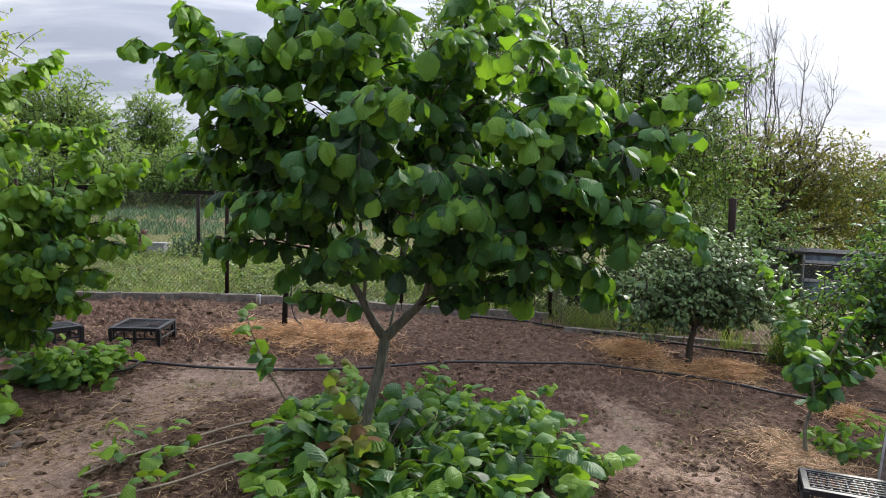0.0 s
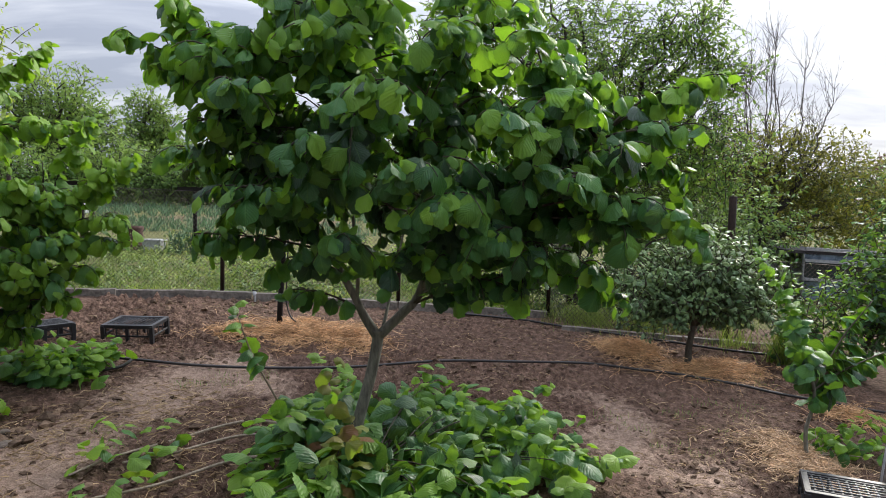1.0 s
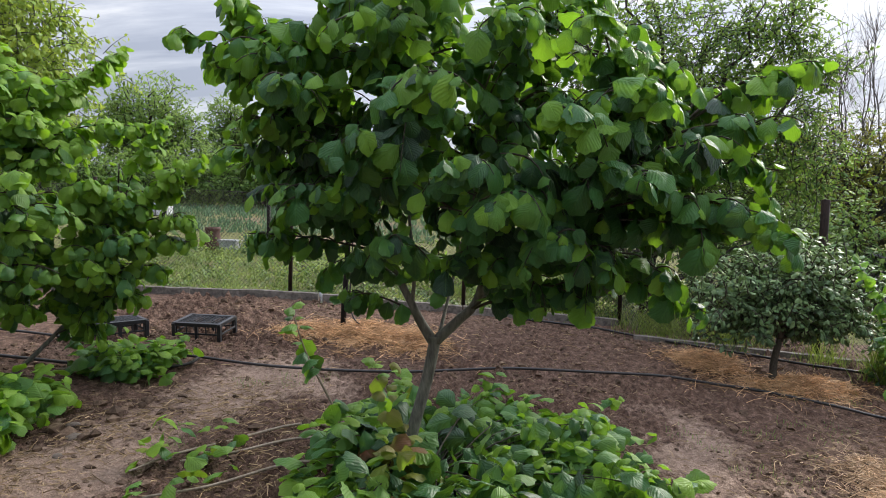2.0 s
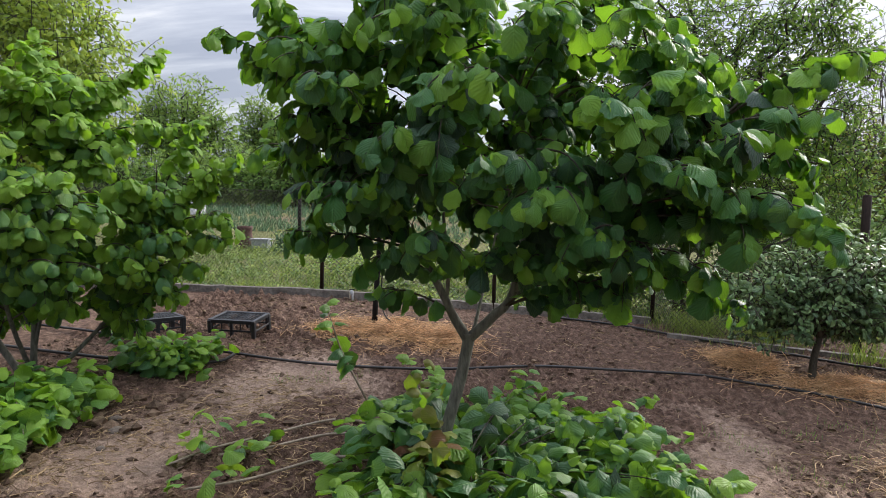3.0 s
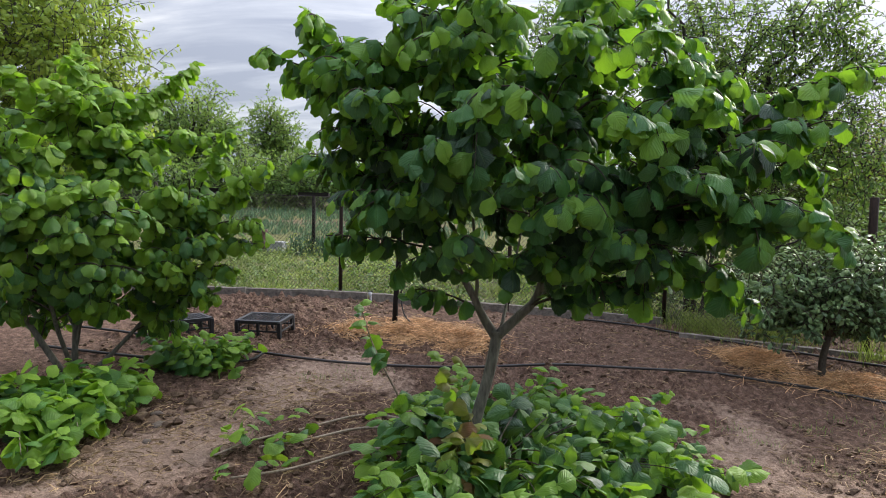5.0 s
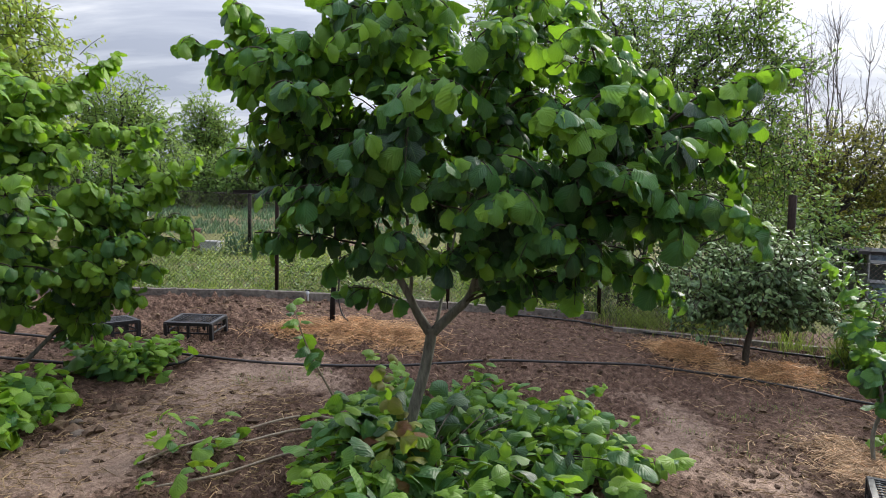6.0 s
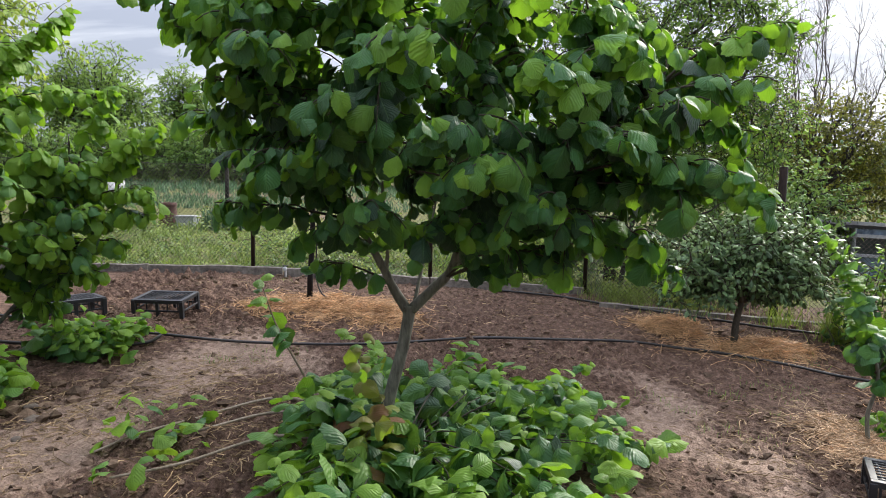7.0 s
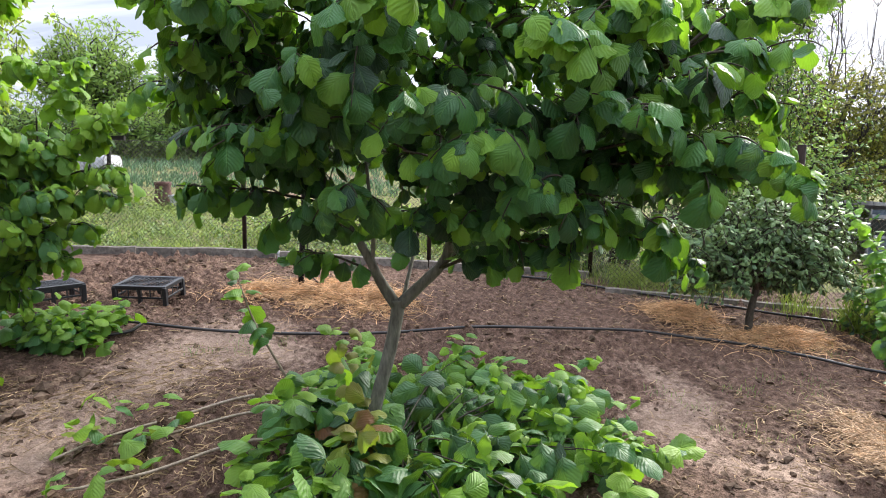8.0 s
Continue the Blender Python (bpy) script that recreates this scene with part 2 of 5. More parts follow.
def soil_material():
    m, nt, ln, bsdf = material("garden_soil")
    p = worldpos(nt)

    def attr(key):
        a = nt.new("ShaderNodeAttribute")
        a.attribute_name = key
        return a.outputs["Fac"]

    coarse = node(nt, "ShaderNodeTexNoise", Scale=2.2, Detail=6.0, Roughness=0.6)
    mid_n = node(nt, "ShaderNodeTexNoise", Scale=17.0, Detail=8.0, Roughness=0.68)
    fine = node(nt, "ShaderNodeTexNoise", Scale=95.0, Detail=6.0, Roughness=0.7)
    crumbs = node(nt, "ShaderNodeTexVoronoi", Scale=55.0, Randomness=1.0)
    for n in (coarse, mid_n, fine, crumbs):
        ln.new(p, n.inputs["Vector"])
    tilled = ramped(nt, ln, mid_n.outputs[0], (0.28, (0.034, 0.02, 0.015)), (0.5, (0.138, 0.086, 0.063)), (0.75, (0.31, 0.208, 0.158)))
    worn = ramped(nt, ln, mid_n.outputs[0], (0.28, (0.2, 0.138, 0.104)), (0.55, (0.375, 0.27, 0.208)), (0.78, (0.51, 0.385, 0.305)))
    green = ramped(nt, ln, mid_n.outputs[0], (0.3, (0.09, 0.10, 0.03)), (0.7, (0.2, 0.2, 0.08)))
    beds = ramped(nt, ln, mid_n.outputs[0], (0.3, (0.12, 0.08, 0.055)), (0.7, (0.25, 0.17, 0.12)))
    edge = calc(nt, ln, "MULTIPLY", calc(nt, ln, "SUBTRACT", mid_n.outputs[0], 0.5), 0.9)

    def soft(key):
        v = calc(nt, ln, "ADD", attr(key), edge)
        return calc(nt, ln, "MULTIPLY", calc(nt, ln, "SUBTRACT", v, 0.3), 2.5, True)

    c = mixcol(nt, ln, soft("worn"), tilled, worn)
    c = mixcol(nt, ln, soft("green"), c, green)
    c = mixcol(nt, ln, soft("beds"), c, beds)
    c = mixcol(nt, ln, 0.5, c, ramped(nt, ln, coarse.outputs[0], (0.3, (0.72, 0.70, 0.69)), (0.7, (1.2, 1.18, 1.15))), "MULTIPLY")
    c = mixcol(nt, ln, 0.6, c, ramped(nt, ln, fine.outputs[0], (0.32, (0.42, 0.42, 0.42)), (0.68, (1.45, 1.42, 1.38))), "MULTIPLY")
    ln.new(c, bsdf.inputs["Base Color"])
    bsdf.inputs["Roughness"].default_value = 0.95
    bsdf.inputs["Specular IOR Level"].default_value = 0.2
    hgt = calc(nt, ln, "ADD", calc(nt, ln, "MULTIPLY", mid_n.outputs[0], 1.0), calc(nt, ln, "ADD", calc(nt, ln, "MULTIPLY", fine.outputs[0], 0.35), calc(nt, ln, "MULTIPLY", crumbs.outputs["Distance"], -0.3)))
    bumped(nt, ln, bsdf, hgt, 1.0, 0.04)
    return m


SOIL = soil_material()
CLOD = bark("soil_clod", (0.07, 0.044, 0.03), (0.24, 0.17, 0.125), 30, 1.0, 0.95, 0.006, 0.8)

# ---- tools for building ----
rng = np.random.default_rng(7)
PI2 = 2 * math.pi


def unit(v):
    v = np.asarray(v, float)
    return v / np.maximum(np.linalg.norm(v, axis=-1, keepdims=True), 1e-9)


class Geo:
    """Gathers vertices, faces, uv and tone for one mesh."""

    def __init__(self):
        self.v, self.f, self.q, self.uv, self.tone, self.n = [], [], [], [], [], 0

    def add(self, verts, faces, uv=None, tone=0.5):
        verts = np.asarray(verts, float).reshape(-1, 3)
        self.v.append(verts)
        fours = [f for f in faces if len(f) == 4]
        if fours:
            self.q.append(np.array(fours, np.int64) + self.n)
        self.f.extend(tuple(int(i) + self.n for i in f) for f in faces if len(f) != 4)
        self.uv.append(np.full((len(verts), 2), 0.5) if uv is None else np.asarray(uv, float))
        self.tone.append(np.broadcast_to(np.asarray(tone, float), (len(verts),)))
        self.n += len(verts)

    def tube(self, pts, radii, sides=6, cap=True):
        pts = np.asarray(pts, float)
        radii = np.broadcast_to(np.asarray(radii, float), (len(pts),))
        tan = unit(np.gradient(pts, axis=0))
        ref = np.array([0.31, 0.17, 0.93]) if abs(tan[0, 2]) < 0.85 else np.array([0.9, 0.3, 0.1])
        a = unit(np.cross(tan, ref))
        b = np.cross(tan, a)
        ang = np.arange(sides) * PI2 / sides
        ring = a[:, None] * np.cos(ang)[None, :, None] + b[:, None] * np.sin(ang)[None, :, None]
        verts = pts[:, None] + ring * radii[:, None, None]
        faces = [(i * sides + j, i * sides + (j + 1) % sides, (i + 1) * sides + (j + 1) % sides, (i + 1) * sides + j) for i in range(len(pts) - 1) for j in range(sides)]
        if cap:
            faces += [tuple(range(sides - 1, -1, -1)), tuple((len(pts) - 1) * sides + j for j in range(sides))]
        self.add(verts, faces)

    def box(self, lo, hi, turn=None):
        x0, y0, z0 = lo
        x1, y1, z1 = hi
        c = np.array([(x, y, z) for z in (z0, z1) for y in (y0, y1) for x in (x0, x1)])
        if turn is not None:
            c = np.array([turn @ Vector(p) for p in c])
        self.add(c, [(0, 2, 3, 1), (4, 5, 7, 6), (0, 1, 5, 4), (2, 6, 7, 3), (0, 4, 6, 2), (1, 3, 7, 5)])

    def leaves(self, shapes, at, way, face, size, tone, pick=None):
        """Many leaves at once: where, which way the midrib runs, which way the blade faces, length, tone."""
        at, way = np.asarray(at, float), unit(way)
        face = np.asarray(face, float)
        face = unit(face - way * np.sum(face * way, 1, keepdims=True))
        side = np.cross(way, face)
        k = rng.integers(0, len(shapes), len(at)) if pick is None else pick
        for s, (sv, sf, suv) in enumerate(shapes):
            sel = np.nonzero(k == s)[0]
            if not len(sel):
                continue
            loc = sv[None] * np.asarray(size)[sel, None, None]
            w = at[sel, None] + side[sel, None] * loc[..., 0:1] + way[sel, None] * loc[..., 1:2] + face[sel, None] * loc[..., 2:3]
            nv = len(sv)
            base = self.n + np.arange(len(sel)) * nv
            self.v.append(w.reshape(-1, 3))
            self.q.append((np.array(sf, np.int64)[None] + base[:, None, None]).reshape(-1, 4))
            self.uv.append(np.tile(suv, (len(sel), 1)))
            self.tone.append(np.repeat(np.asarray(tone, float)[sel], nv))
            self.n += nv * len(sel)

    def mesh(self, name, mat, origin=(0, 0, 0), smooth=True):
        me = bpy.data.meshes.new(name)
        verts = np.concatenate(self.v) - np.asarray(origin)
        quads = np.concatenate(self.q) if self.q else np.zeros((0, 4), np.int64)
        sizes = np.array([4] * len(quads) + [len(f) for f in self.f], np.int32)
        idx = np.concatenate([quads.ravel(), np.array([i for f in self.f for i in f], np.int64)]).astype(np.int32)
        me.vertices.add(len(verts))
        me.vertices.foreach_set("co", verts.astype(np.float32).ravel())
        me.loops.add(len(idx))
        me.loops.foreach_set("vertex_index", idx)
        me.polygons.add(len(sizes))
        me.polygons.foreach_set("loop_start", (np.cumsum(sizes) - sizes).astype(np.int32))
        me.update(calc_edges=True)
        layer = me.uv_layers.new(name="UVMap")
        layer.data.foreach_set("uv", np.concatenate(self.uv)[idx].astype(np.float32).ravel())
        att = me.attributes.new("tone", "FLOAT", "POINT")
        att.data.foreach_set("value", np.concatenate(self.tone).astype(np.float32))
        me.polygons.foreach_set("use_smooth", np.full(len(me.polygons), smooth))
        me.materials.append(mat)
        return me


def part(name, geo, mat, parent=None, label="", smooth=True, kind=""):
    """One mesh object under a thing; its points are given in the world."""
    origin = (0, 0, 0)
    p = parent
    while p is not None:
        origin = tuple(np.array(origin) + np.array(p.location))
        p = p.parent
    ob = new(name, geo.mesh(name, mat, origin, smooth))
    ob.parent = parent
    return tagged(ob, label, kind=kind)


def thing(name, base, label, category, group="", kind=""):
    ob = new(name)
    ob.location = base
    ob.empty_display_size = 0.1
    return tagged(ob, label, category, group, kind)


def single(name, geo, mat, label, category="", kind="", group="", smooth=True):
    return tagged(new(name, geo.mesh(name, mat, (0, 0, 0), smooth)), label, category, group, kind)


def bezier(a, b, c, n):
    t = np.linspace(0, 1, n)[:, None]
    return (1 - t) ** 2 * np.asarray(a, float) + 2 * t * (1 - t) * np.asarray(b, float) + t * t * np.asarray(c, float)


def spline(pts, n=8):
    """A smooth line through the points."""
    p = np.asarray(pts, float)
    p = np.vstack([2 * p[0] - p[1], p, 2 * p[-1] - p[-2]])
    out = []
    for i in range(1, len(p) - 2):
        t = np.linspace(0, 1, n, endpoint=False)[:, None]
        a, b, c, d = p[i - 1], p[i], p[i + 1], p[i + 2]
        out.append(0.5 * (2 * b + (c - a) * t + (2 * a - 5 * b + 4 * c - d) * t ** 2 + (3 * b - a - 3 * c + d) * t ** 3))
    out.append(p[-2][None])
    return np.vstack(out)


def outline(kind, v):
    """Half width of a leaf at v along it (length 1)."""
    if kind == "hazel":
        w = 0.43 * np.sin(np.pi * np.clip(v, 0, 1) ** 1.04) ** 0.52
        return np.where(v > 0.8, w * (1 - 0.62 * ((v - 0.8) / 0.2) ** 0.8), w)
    if kind == "oval":
        return 0.24 * np.sin(np.pi * np.clip(v, 0, 1) ** 0.9) ** 0.8
    if kind == "blade":
        return 0.03 * np.clip(1.02 - v, 0, 1) ** 0.6
    if kind == "strap":
        return 0.055 * np.clip(1.02 - v, 0, 1) ** 0.5
    raise ValueError(kind)


def leaf_shapes(kind, count, rows=6, cols=4, seed=3, stalk=True, teeth=True):
    r = np.random.default_rng(seed)
    made = []
    for s in range(count):
        v = np.linspace(0, 1, rows + 1)
        if kind == "hazel":
            v = 0.5 - 0.5 * np.cos(np.pi * v) * (0.75 + 0.25 * np.abs(np.cos(np.pi * v)))
        u = np.linspace(-1, 1, cols + 1)
        V, U = np.meshgrid(v, u, indexing="ij")
        W = outline(kind, V)
        if teeth and kind == "hazel":
            W = W * (1 + (0.05 * r.normal(size=W.shape) + 0.055 * np.where(np.arange(rows + 1) % 2, 0.8, -0.8)[:, None]) * (np.abs(U) > 0.9)) * r.uniform(0.86, 1.06)
        droop, fold, cup, wave = r.uniform(0.12, 0.6), r.uniform(-0.1, 0.3), r.uniform(0.05, 0.5), r.uniform(0.02, 0.09)
        if kind == "hazel":
            # the blade arches over and its halves fall away from the midrib; a few are rolled
            droop, fold, cup, wave = r.uniform(0.25, 0.95), r.uniform(-0.45, 0.12), r.uniform(0.08, 0.42), r.uniform(0.03, 0.085)
        twist, ph = r.uniform(-0.35, 0.35), r.uniform(0, PI2)
        x = U * W * (1 - 0.25 * fold)
        y = V - 0.07 * (1 - np.abs(U)) * (kind == "hazel") * (V < 0.2) + 0.02 * np.abs(U) * (V < 0.1)
        breadth = np.clip(W / 0.4, 0, 1) if kind == "hazel" else np.clip(W / 0.16, 0, 1)
        z = fold * np.abs(x) - droop * V ** 2 * 0.8 - (cup * U ** 2 * 0.5 - wave * np.sin(V * 9 + ph + U * 2.0) * np.abs(U)) * breadth
        z = z + twist * x * V
        if kind == "hazel":
            z = z + 0.016 * np.sin(PI2 * (5.0 * (V - 0.3 * np.abs(U)) + 0.1 * s)) * np.sin(np.pi * np.clip(np.abs(U), 0, 1) ** 0.7)
        y = y - 0.25 * droop * V ** 2
        verts = np.stack([x, y, z], -1).reshape(-1, 3)
        uv = np.stack([U * 0.5 + 0.5, V], -1).reshape(-1, 2)
        c = cols + 1
        faces = [(i * c + j, i * c + j + 1, (i + 1) * c + j + 1, (i + 1) * c + j) for i in range(rows) for j in range(cols)]
        if stalk:
            n0 = len(verts)
            st = np.array([(-0.012, 0.02, 0), (0.012, 0.02, 0), (0, 0.02, -0.02), (-0.01, -0.17, 0.03), (0.01, -0.17, 0.03), (0, -0.17, 0.012)])
            verts = np.vstack([verts, st])
            uv = np.vstack([uv, np.full((6, 2), 0.5)])
            faces += [(n0, n0 + 1, n0 + 4, n0 + 3), (n0 + 1, n0 + 2, n0 + 5, n0 + 4), (n0 + 2, n0, n0 + 3, n0 + 5)]
        made.append((verts, faces, uv))
    return made


HAZEL_SHAPES = leaf_shapes("hazel", 22, 15, 6)
OVAL_SHAPES = leaf_shapes("oval", 6, 3, 2, 5, False)
FAR_SHAPES = leaf_shapes("oval", 4, 2, 2, 9, False)
BLADE_SHAPES = leaf_shapes("blade", 5, 3, 1, 11, False)
FINE_SHAPES = [(v * (0.24, 1, 1), f, uv) for v, f, uv in BLADE_SHAPES]
STRAP_SHAPES = leaf_shapes("strap", 5, 3, 1, 12, False)


def lattice(ix, iy, seed):
    n = (ix * 374761393 + iy * 668265263 + seed * 1442695041) & 0x7FFFFFFF
    n = ((n ^ (n >> 13)) * 1274126177) & 0x7FFFFFFF
    return ((n ^ (n >> 16)) & 0xFFFF) / 65535.0


def noise2(x, y, seed=0):
    x, y = np.asarray(x, float), np.asarray(y, float)
    ix, iy = np.floor(x).astype(np.int64), np.floor(y).astype(np.int64)
    fx, fy = x - ix, y - iy
    fx, fy = fx * fx * (3 - 2 * fx), fy * fy * (3 - 2 * fy)
    a, b, c, d = lattice(ix, iy, seed), lattice(ix + 1, iy, seed), lattice(ix, iy + 1, seed), lattice(ix + 1, iy + 1, seed)
    return (a * (1 - fx) + b * fx) * (1 - fy) + (c * (1 - fx) + d * fx) * fy - 0.5


def fbm(x, y, scale, octaves=4, seed=0):
    total, amp = 0, 1.0
    for o in range(octaves):
        total = total + amp * noise2(x * scale + 17.3 * o, y * scale - 9.1 * o, seed + o)
        scale, amp = scale * 2.03, amp * 0.55
    return total


# ---- ground ----
RISE_Y = (-5, 5.0, 5.6, 6.4, 7.2, 8.2, 9.2, 10.2, 15, 30, 45, 80, 700)
RISE_Z = (0, 0, 0.05, 0.13, 0.19, 0.25, 0.28, 0.29, 0.32, 1.25, 2.0, 2.6, 2.6)


def land(x, y):
    """Height of the smooth ground: it falls to the right and climbs away from the camera."""
    x, y = np.asarray(x, float), np.asarray(y, float)
    mound = 0.10 * np.exp(-(((x + 0.3) / 1.0) ** 2 + ((y - 4.1) / 1.0) ** 2))
    dip = 0.05 * np.clip(-3.1 - x, 0, 2.9) * np.interp(y, (6.8, 8.8, 10.5, 13.5), (0, 1, 1, 0))
    return -0.21 - 0.045 * np.clip(x, -6, 5) + np.interp(y, RISE_Y, RISE_Z) + mound - dip


def near_line(x, y, pts, width):
    """1 on the line through pts, falling to 0 at its width."""
    best = np.full(np.shape(x), 1e9)
    for (ax, ay), (bx, by) in zip(pts[:-1], pts[1:]):
        dx, dy = bx - ax, by - ay
        k = np.clip(((x - ax) * dx + (y - ay) * dy) / (dx * dx + dy * dy), 0, 1)
        best = np.minimum(best, np.hypot(x - ax - k * dx, y - ay - k * dy))
    return np.clip(1.3 - best / width, 0, 1)


def worn_at(x, y):
    a = near_line(x, y, [(-2.75, -5.0), (-2.75, 2.4), (-2.6, 4.3), (-2.35, 5.4), (-2.0, 6.25)], 0.56)
    b = near_line(x, y, [(1.35, 5.75), (1.7, 5.0), (2.05, 4.2), (1.9, 2.5), (1.7, -5.0)], 0.55)
    c = near_line(x, y, [(-2.3, 5.9), (-1.6, 5.9), (-1.2, 5.5)], 0.35)
    return np.maximum(np.maximum(a, b * 0.95), c * 0.8) * np.clip(0.82 + 1.2 * fbm(x, y, 1.6, 3, 40), 0, 1)


def relief(x, y):
    """Lumps of dug soil above the smooth ground; flat on the trodden path."""
    worn = worn_at(x, y)
    lump = fbm(x, y, 4.5, 2, 3) * 0.065 + np.abs(fbm(x, y, 8.0, 4, 9)) * 0.15 - 0.045 + np.maximum(fbm(x, y, 17.0, 2, 31), 0.06) * 0.085
    lump = lump * (1 - 0.8 * worn) * np.clip(0.75 + 1.2 * fbm(x, y, 0.7, 2, 61), 0.35, 1.4) + fbm(x, y, 22, 2, 21) * 0.008
    fade = np.clip((x + 5.0) / 0.4, 0, 1) * np.clip((4.6 - x) / 0.4, 0, 1) * np.clip((9.6 - y) / 0.2, 0, 1) * np.clip((y - 2.6) / 0.4, 0, 1)
    return (lump - 0.025 * worn) * fade


def top(x, y):
    """Height of the soil itself."""
    x, y = np.asarray(x, float), np.asarray(y, float)
    return land(x, y) + relief(x, y)


def build_ground():
    def lines(lo, hi, step, far, count):
        inner = np.arange(lo, hi + step / 2, step)
        grow = np.geomspace(step, far, count)
        return np.concatenate([lo - grow[::-1], inner, hi + grow])

    xs = lines(-5.0, 4.6, 0.021, 600, 70)
    ys = lines(2.6, 9.6, 0.021, 650, 90)
    ys = ys[ys > -300]
    X, Y = np.meshgrid(xs, ys, indexing="ij")
    Z = land(X, Y)
    worn = worn_at(X, Y)
    green = np.clip((Y - 9.55) / 0.15, 0, 1)
    beds = np.maximum(near_line(X, Y, [(-6.9, 18.8), (-3.5, 18.8)], 0.8), near_line(X, Y, [(-11, 24.5), (-4, 24.5)], 1.2))
    Z = Z + relief(X, Y)
    nx, ny = X.shape
    me = bpy.data.meshes.new("ground")
    idx = np.arange(nx * ny).reshape(nx, ny)
    quads = np.stack([idx[:-1, :-1], idx[1:, :-1], idx[1:, 1:], idx[:-1, 1:]], -1).reshape(-1, 4)
    me.vertices.add(nx * ny)
    me.vertices.foreach_set("co", np.stack([X, Y, Z], -1).astype(np.float32).ravel())
    me.loops.add(quads.size)
    me.loops.foreach_set("vertex_index", quads.astype(np.int32).ravel())
    me.polygons.add(len(quads))
    me.polygons.foreach_set("loop_start", np.arange(0, quads.size, 4, dtype=np.int32))
    me.polygons.foreach_set("use_smooth", np.ones(len(quads), bool))
    for key, val in (("worn", worn), ("green", green), ("beds", beds)):
        a = me.attributes.new(key, "FLOAT", "POINT")
        a.data.foreach_set("value", val.astype(np.float32).ravel())
    me.update(calc_edges=True)
    me.validate()
    me.materials.append(SOIL)
    tagged(new("ground", me), "bare brown garden soil with a trodden pale path", "ground", kind="structure")


build_ground()


def clods():
    """Crumbs and lumps of dug earth, thickest on the tilled beds."""
    geo = Geo()
    ico = bmesh.new()
    bmesh.ops.create_icosphere(ico, subdivisions=1, radius=1.0)
    iv = np.array([v.co[:] for v in ico.verts])
    jf = [tuple(v.index for v in f.verts) for f in ico.faces]
    ico.free()
    n = 13000
    x, y = rng.uniform(-4.9, 4.5, n), 3.0 + 6.3 * rng.uniform(size=n) ** 1.25
    keep = rng.uniform(size=n) < (1 - 0.85 * worn_at(x, y)) * np.clip(0.5 + 1.6 * fbm(x, y, 0.9, 2, 5), 0.12, 1)
    x, y = x[keep], y[keep]
    coarse = np.maximum(near_line(x, y, [(-3.1, 4.0), (-3.0, 4.8), (-3.0, 5.3)], 0.45), np.maximum(near_line(x, y, [(-1.7, 5.1), (-1.1, 4.7)], 0.4), near_line(x, y, [(-4.2, 8.6), (-2.6, 8.7)], 0.5)))
    for px, py, lump in zip(x, y, coarse):
        s = min(rng.gamma(1.8, 0.0055) * (1 + 1.1 * lump) + 0.004, 0.036 + 0.03 * lump)
        body = iv * (1 + 0.36 * rng.normal(size=(len(iv), 1))) * np.array([1.15, 1.0, 0.72]) * s
        a = rng.uniform(0, PI2)
        ca, sa = math.cos(a), math.sin(a)
        body = np.stack([body[:, 0] * ca - body[:, 1] * sa, body[:, 0] * sa + body[:, 1] * ca, body[:, 2]], -1)
        geo.add(body + (px, py, float(top(px, py)) + 0.15 * s), jf)
    single("soil_clods", geo, CLOD, "loose brown crumbs and lumps of dug earth", "soil", "stuff", smooth=False)


clods()


def stones():
    for x, y, s in ((-2.92, 4.33, 0.045), (-3.05, 4.5, 0.035), (-2.83, 4.05, 0.03)):
        bm = bmesh.new()
        bmesh.ops.create_icosphere(bm, subdivisions=2, radius=1)
        for v in bm.verts:
            v.co = v.co * (1 + 0.25 * noise.noise(v.co * 1.3 + Vector((x * 9, y * 9, 0))))
            v.co = Vector((v.co.x * s * 1.4, v.co.y * s, v.co.z * s * 0.6))
        geo = Geo()
        geo.add([v.co[:] for v in bm.verts], [tuple(v.index for v in f.verts) for f in bm.faces])
        bm.free()
        ob = new("stone", geo.mesh("stone", STONE))
        ob.location = (x, y, float(top(x, y)) + s * 0.3)
        ob.rotation_euler = (0, 0, x * 7)
        tagged(ob, "flat earthy grey stone lying on the soil", "stone", "stones beside the path")


stones()


def stalks(geo, x, y, base, length, radius, flat=0.22):
    """Dry stalks lying about: each a bent three-sided straw."""
    for px, py, pz, ln_ in zip(x, y, base, length):
        a, up_ = rng.uniform(0, PI2), rng.normal(0, flat)
        d = np.array([math.cos(a), math.sin(a), up_]) * ln_ * 0.5
        c = np.array([px, py, pz])
        bend = np.array([-math.sin(a), math.cos(a), 0]) * ln_ * rng.normal(0, 0.12) + np.array([0, 0, rng.uniform(0, 0.12) * ln_])
        geo.tube([c - d, c + bend, c + d], rng.uniform(0.6, 1.2) * radius, 3, False)


def straw_bed(spots, count, thick, mat, label, long_=0.22):
    geo = Geo()
    for (cx, cy, rx, ry), share in spots:
        n = int(count * share)
        r, a = np.abs(rng.normal(0, 0.52, n)), rng.uniform(0, PI2, n)
        wob = 1 + 0.9 * noise2(np.cos(a) * 2.5 + cx, np.sin(a) * 2.5 + cy, 4)
        x, y = cx + rx * r * wob * np.cos(a), cy + ry * r * wob * np.sin(a)
        base = top(x, y) * 0.5 + (land(x, y) + 0.02) * 0.5 + 0.008 + rng.uniform(size=n) * thick * np.clip(1 - r ** 2, 0, 1) + 0.006
        stalks(geo, x, y, base, rng.uniform(0.3, 1.1, n) * long_, 0.0024, 0.3)
    single("straw_mulch", geo, mat, label, "straw", "stuff", "straw mulch beds", False)


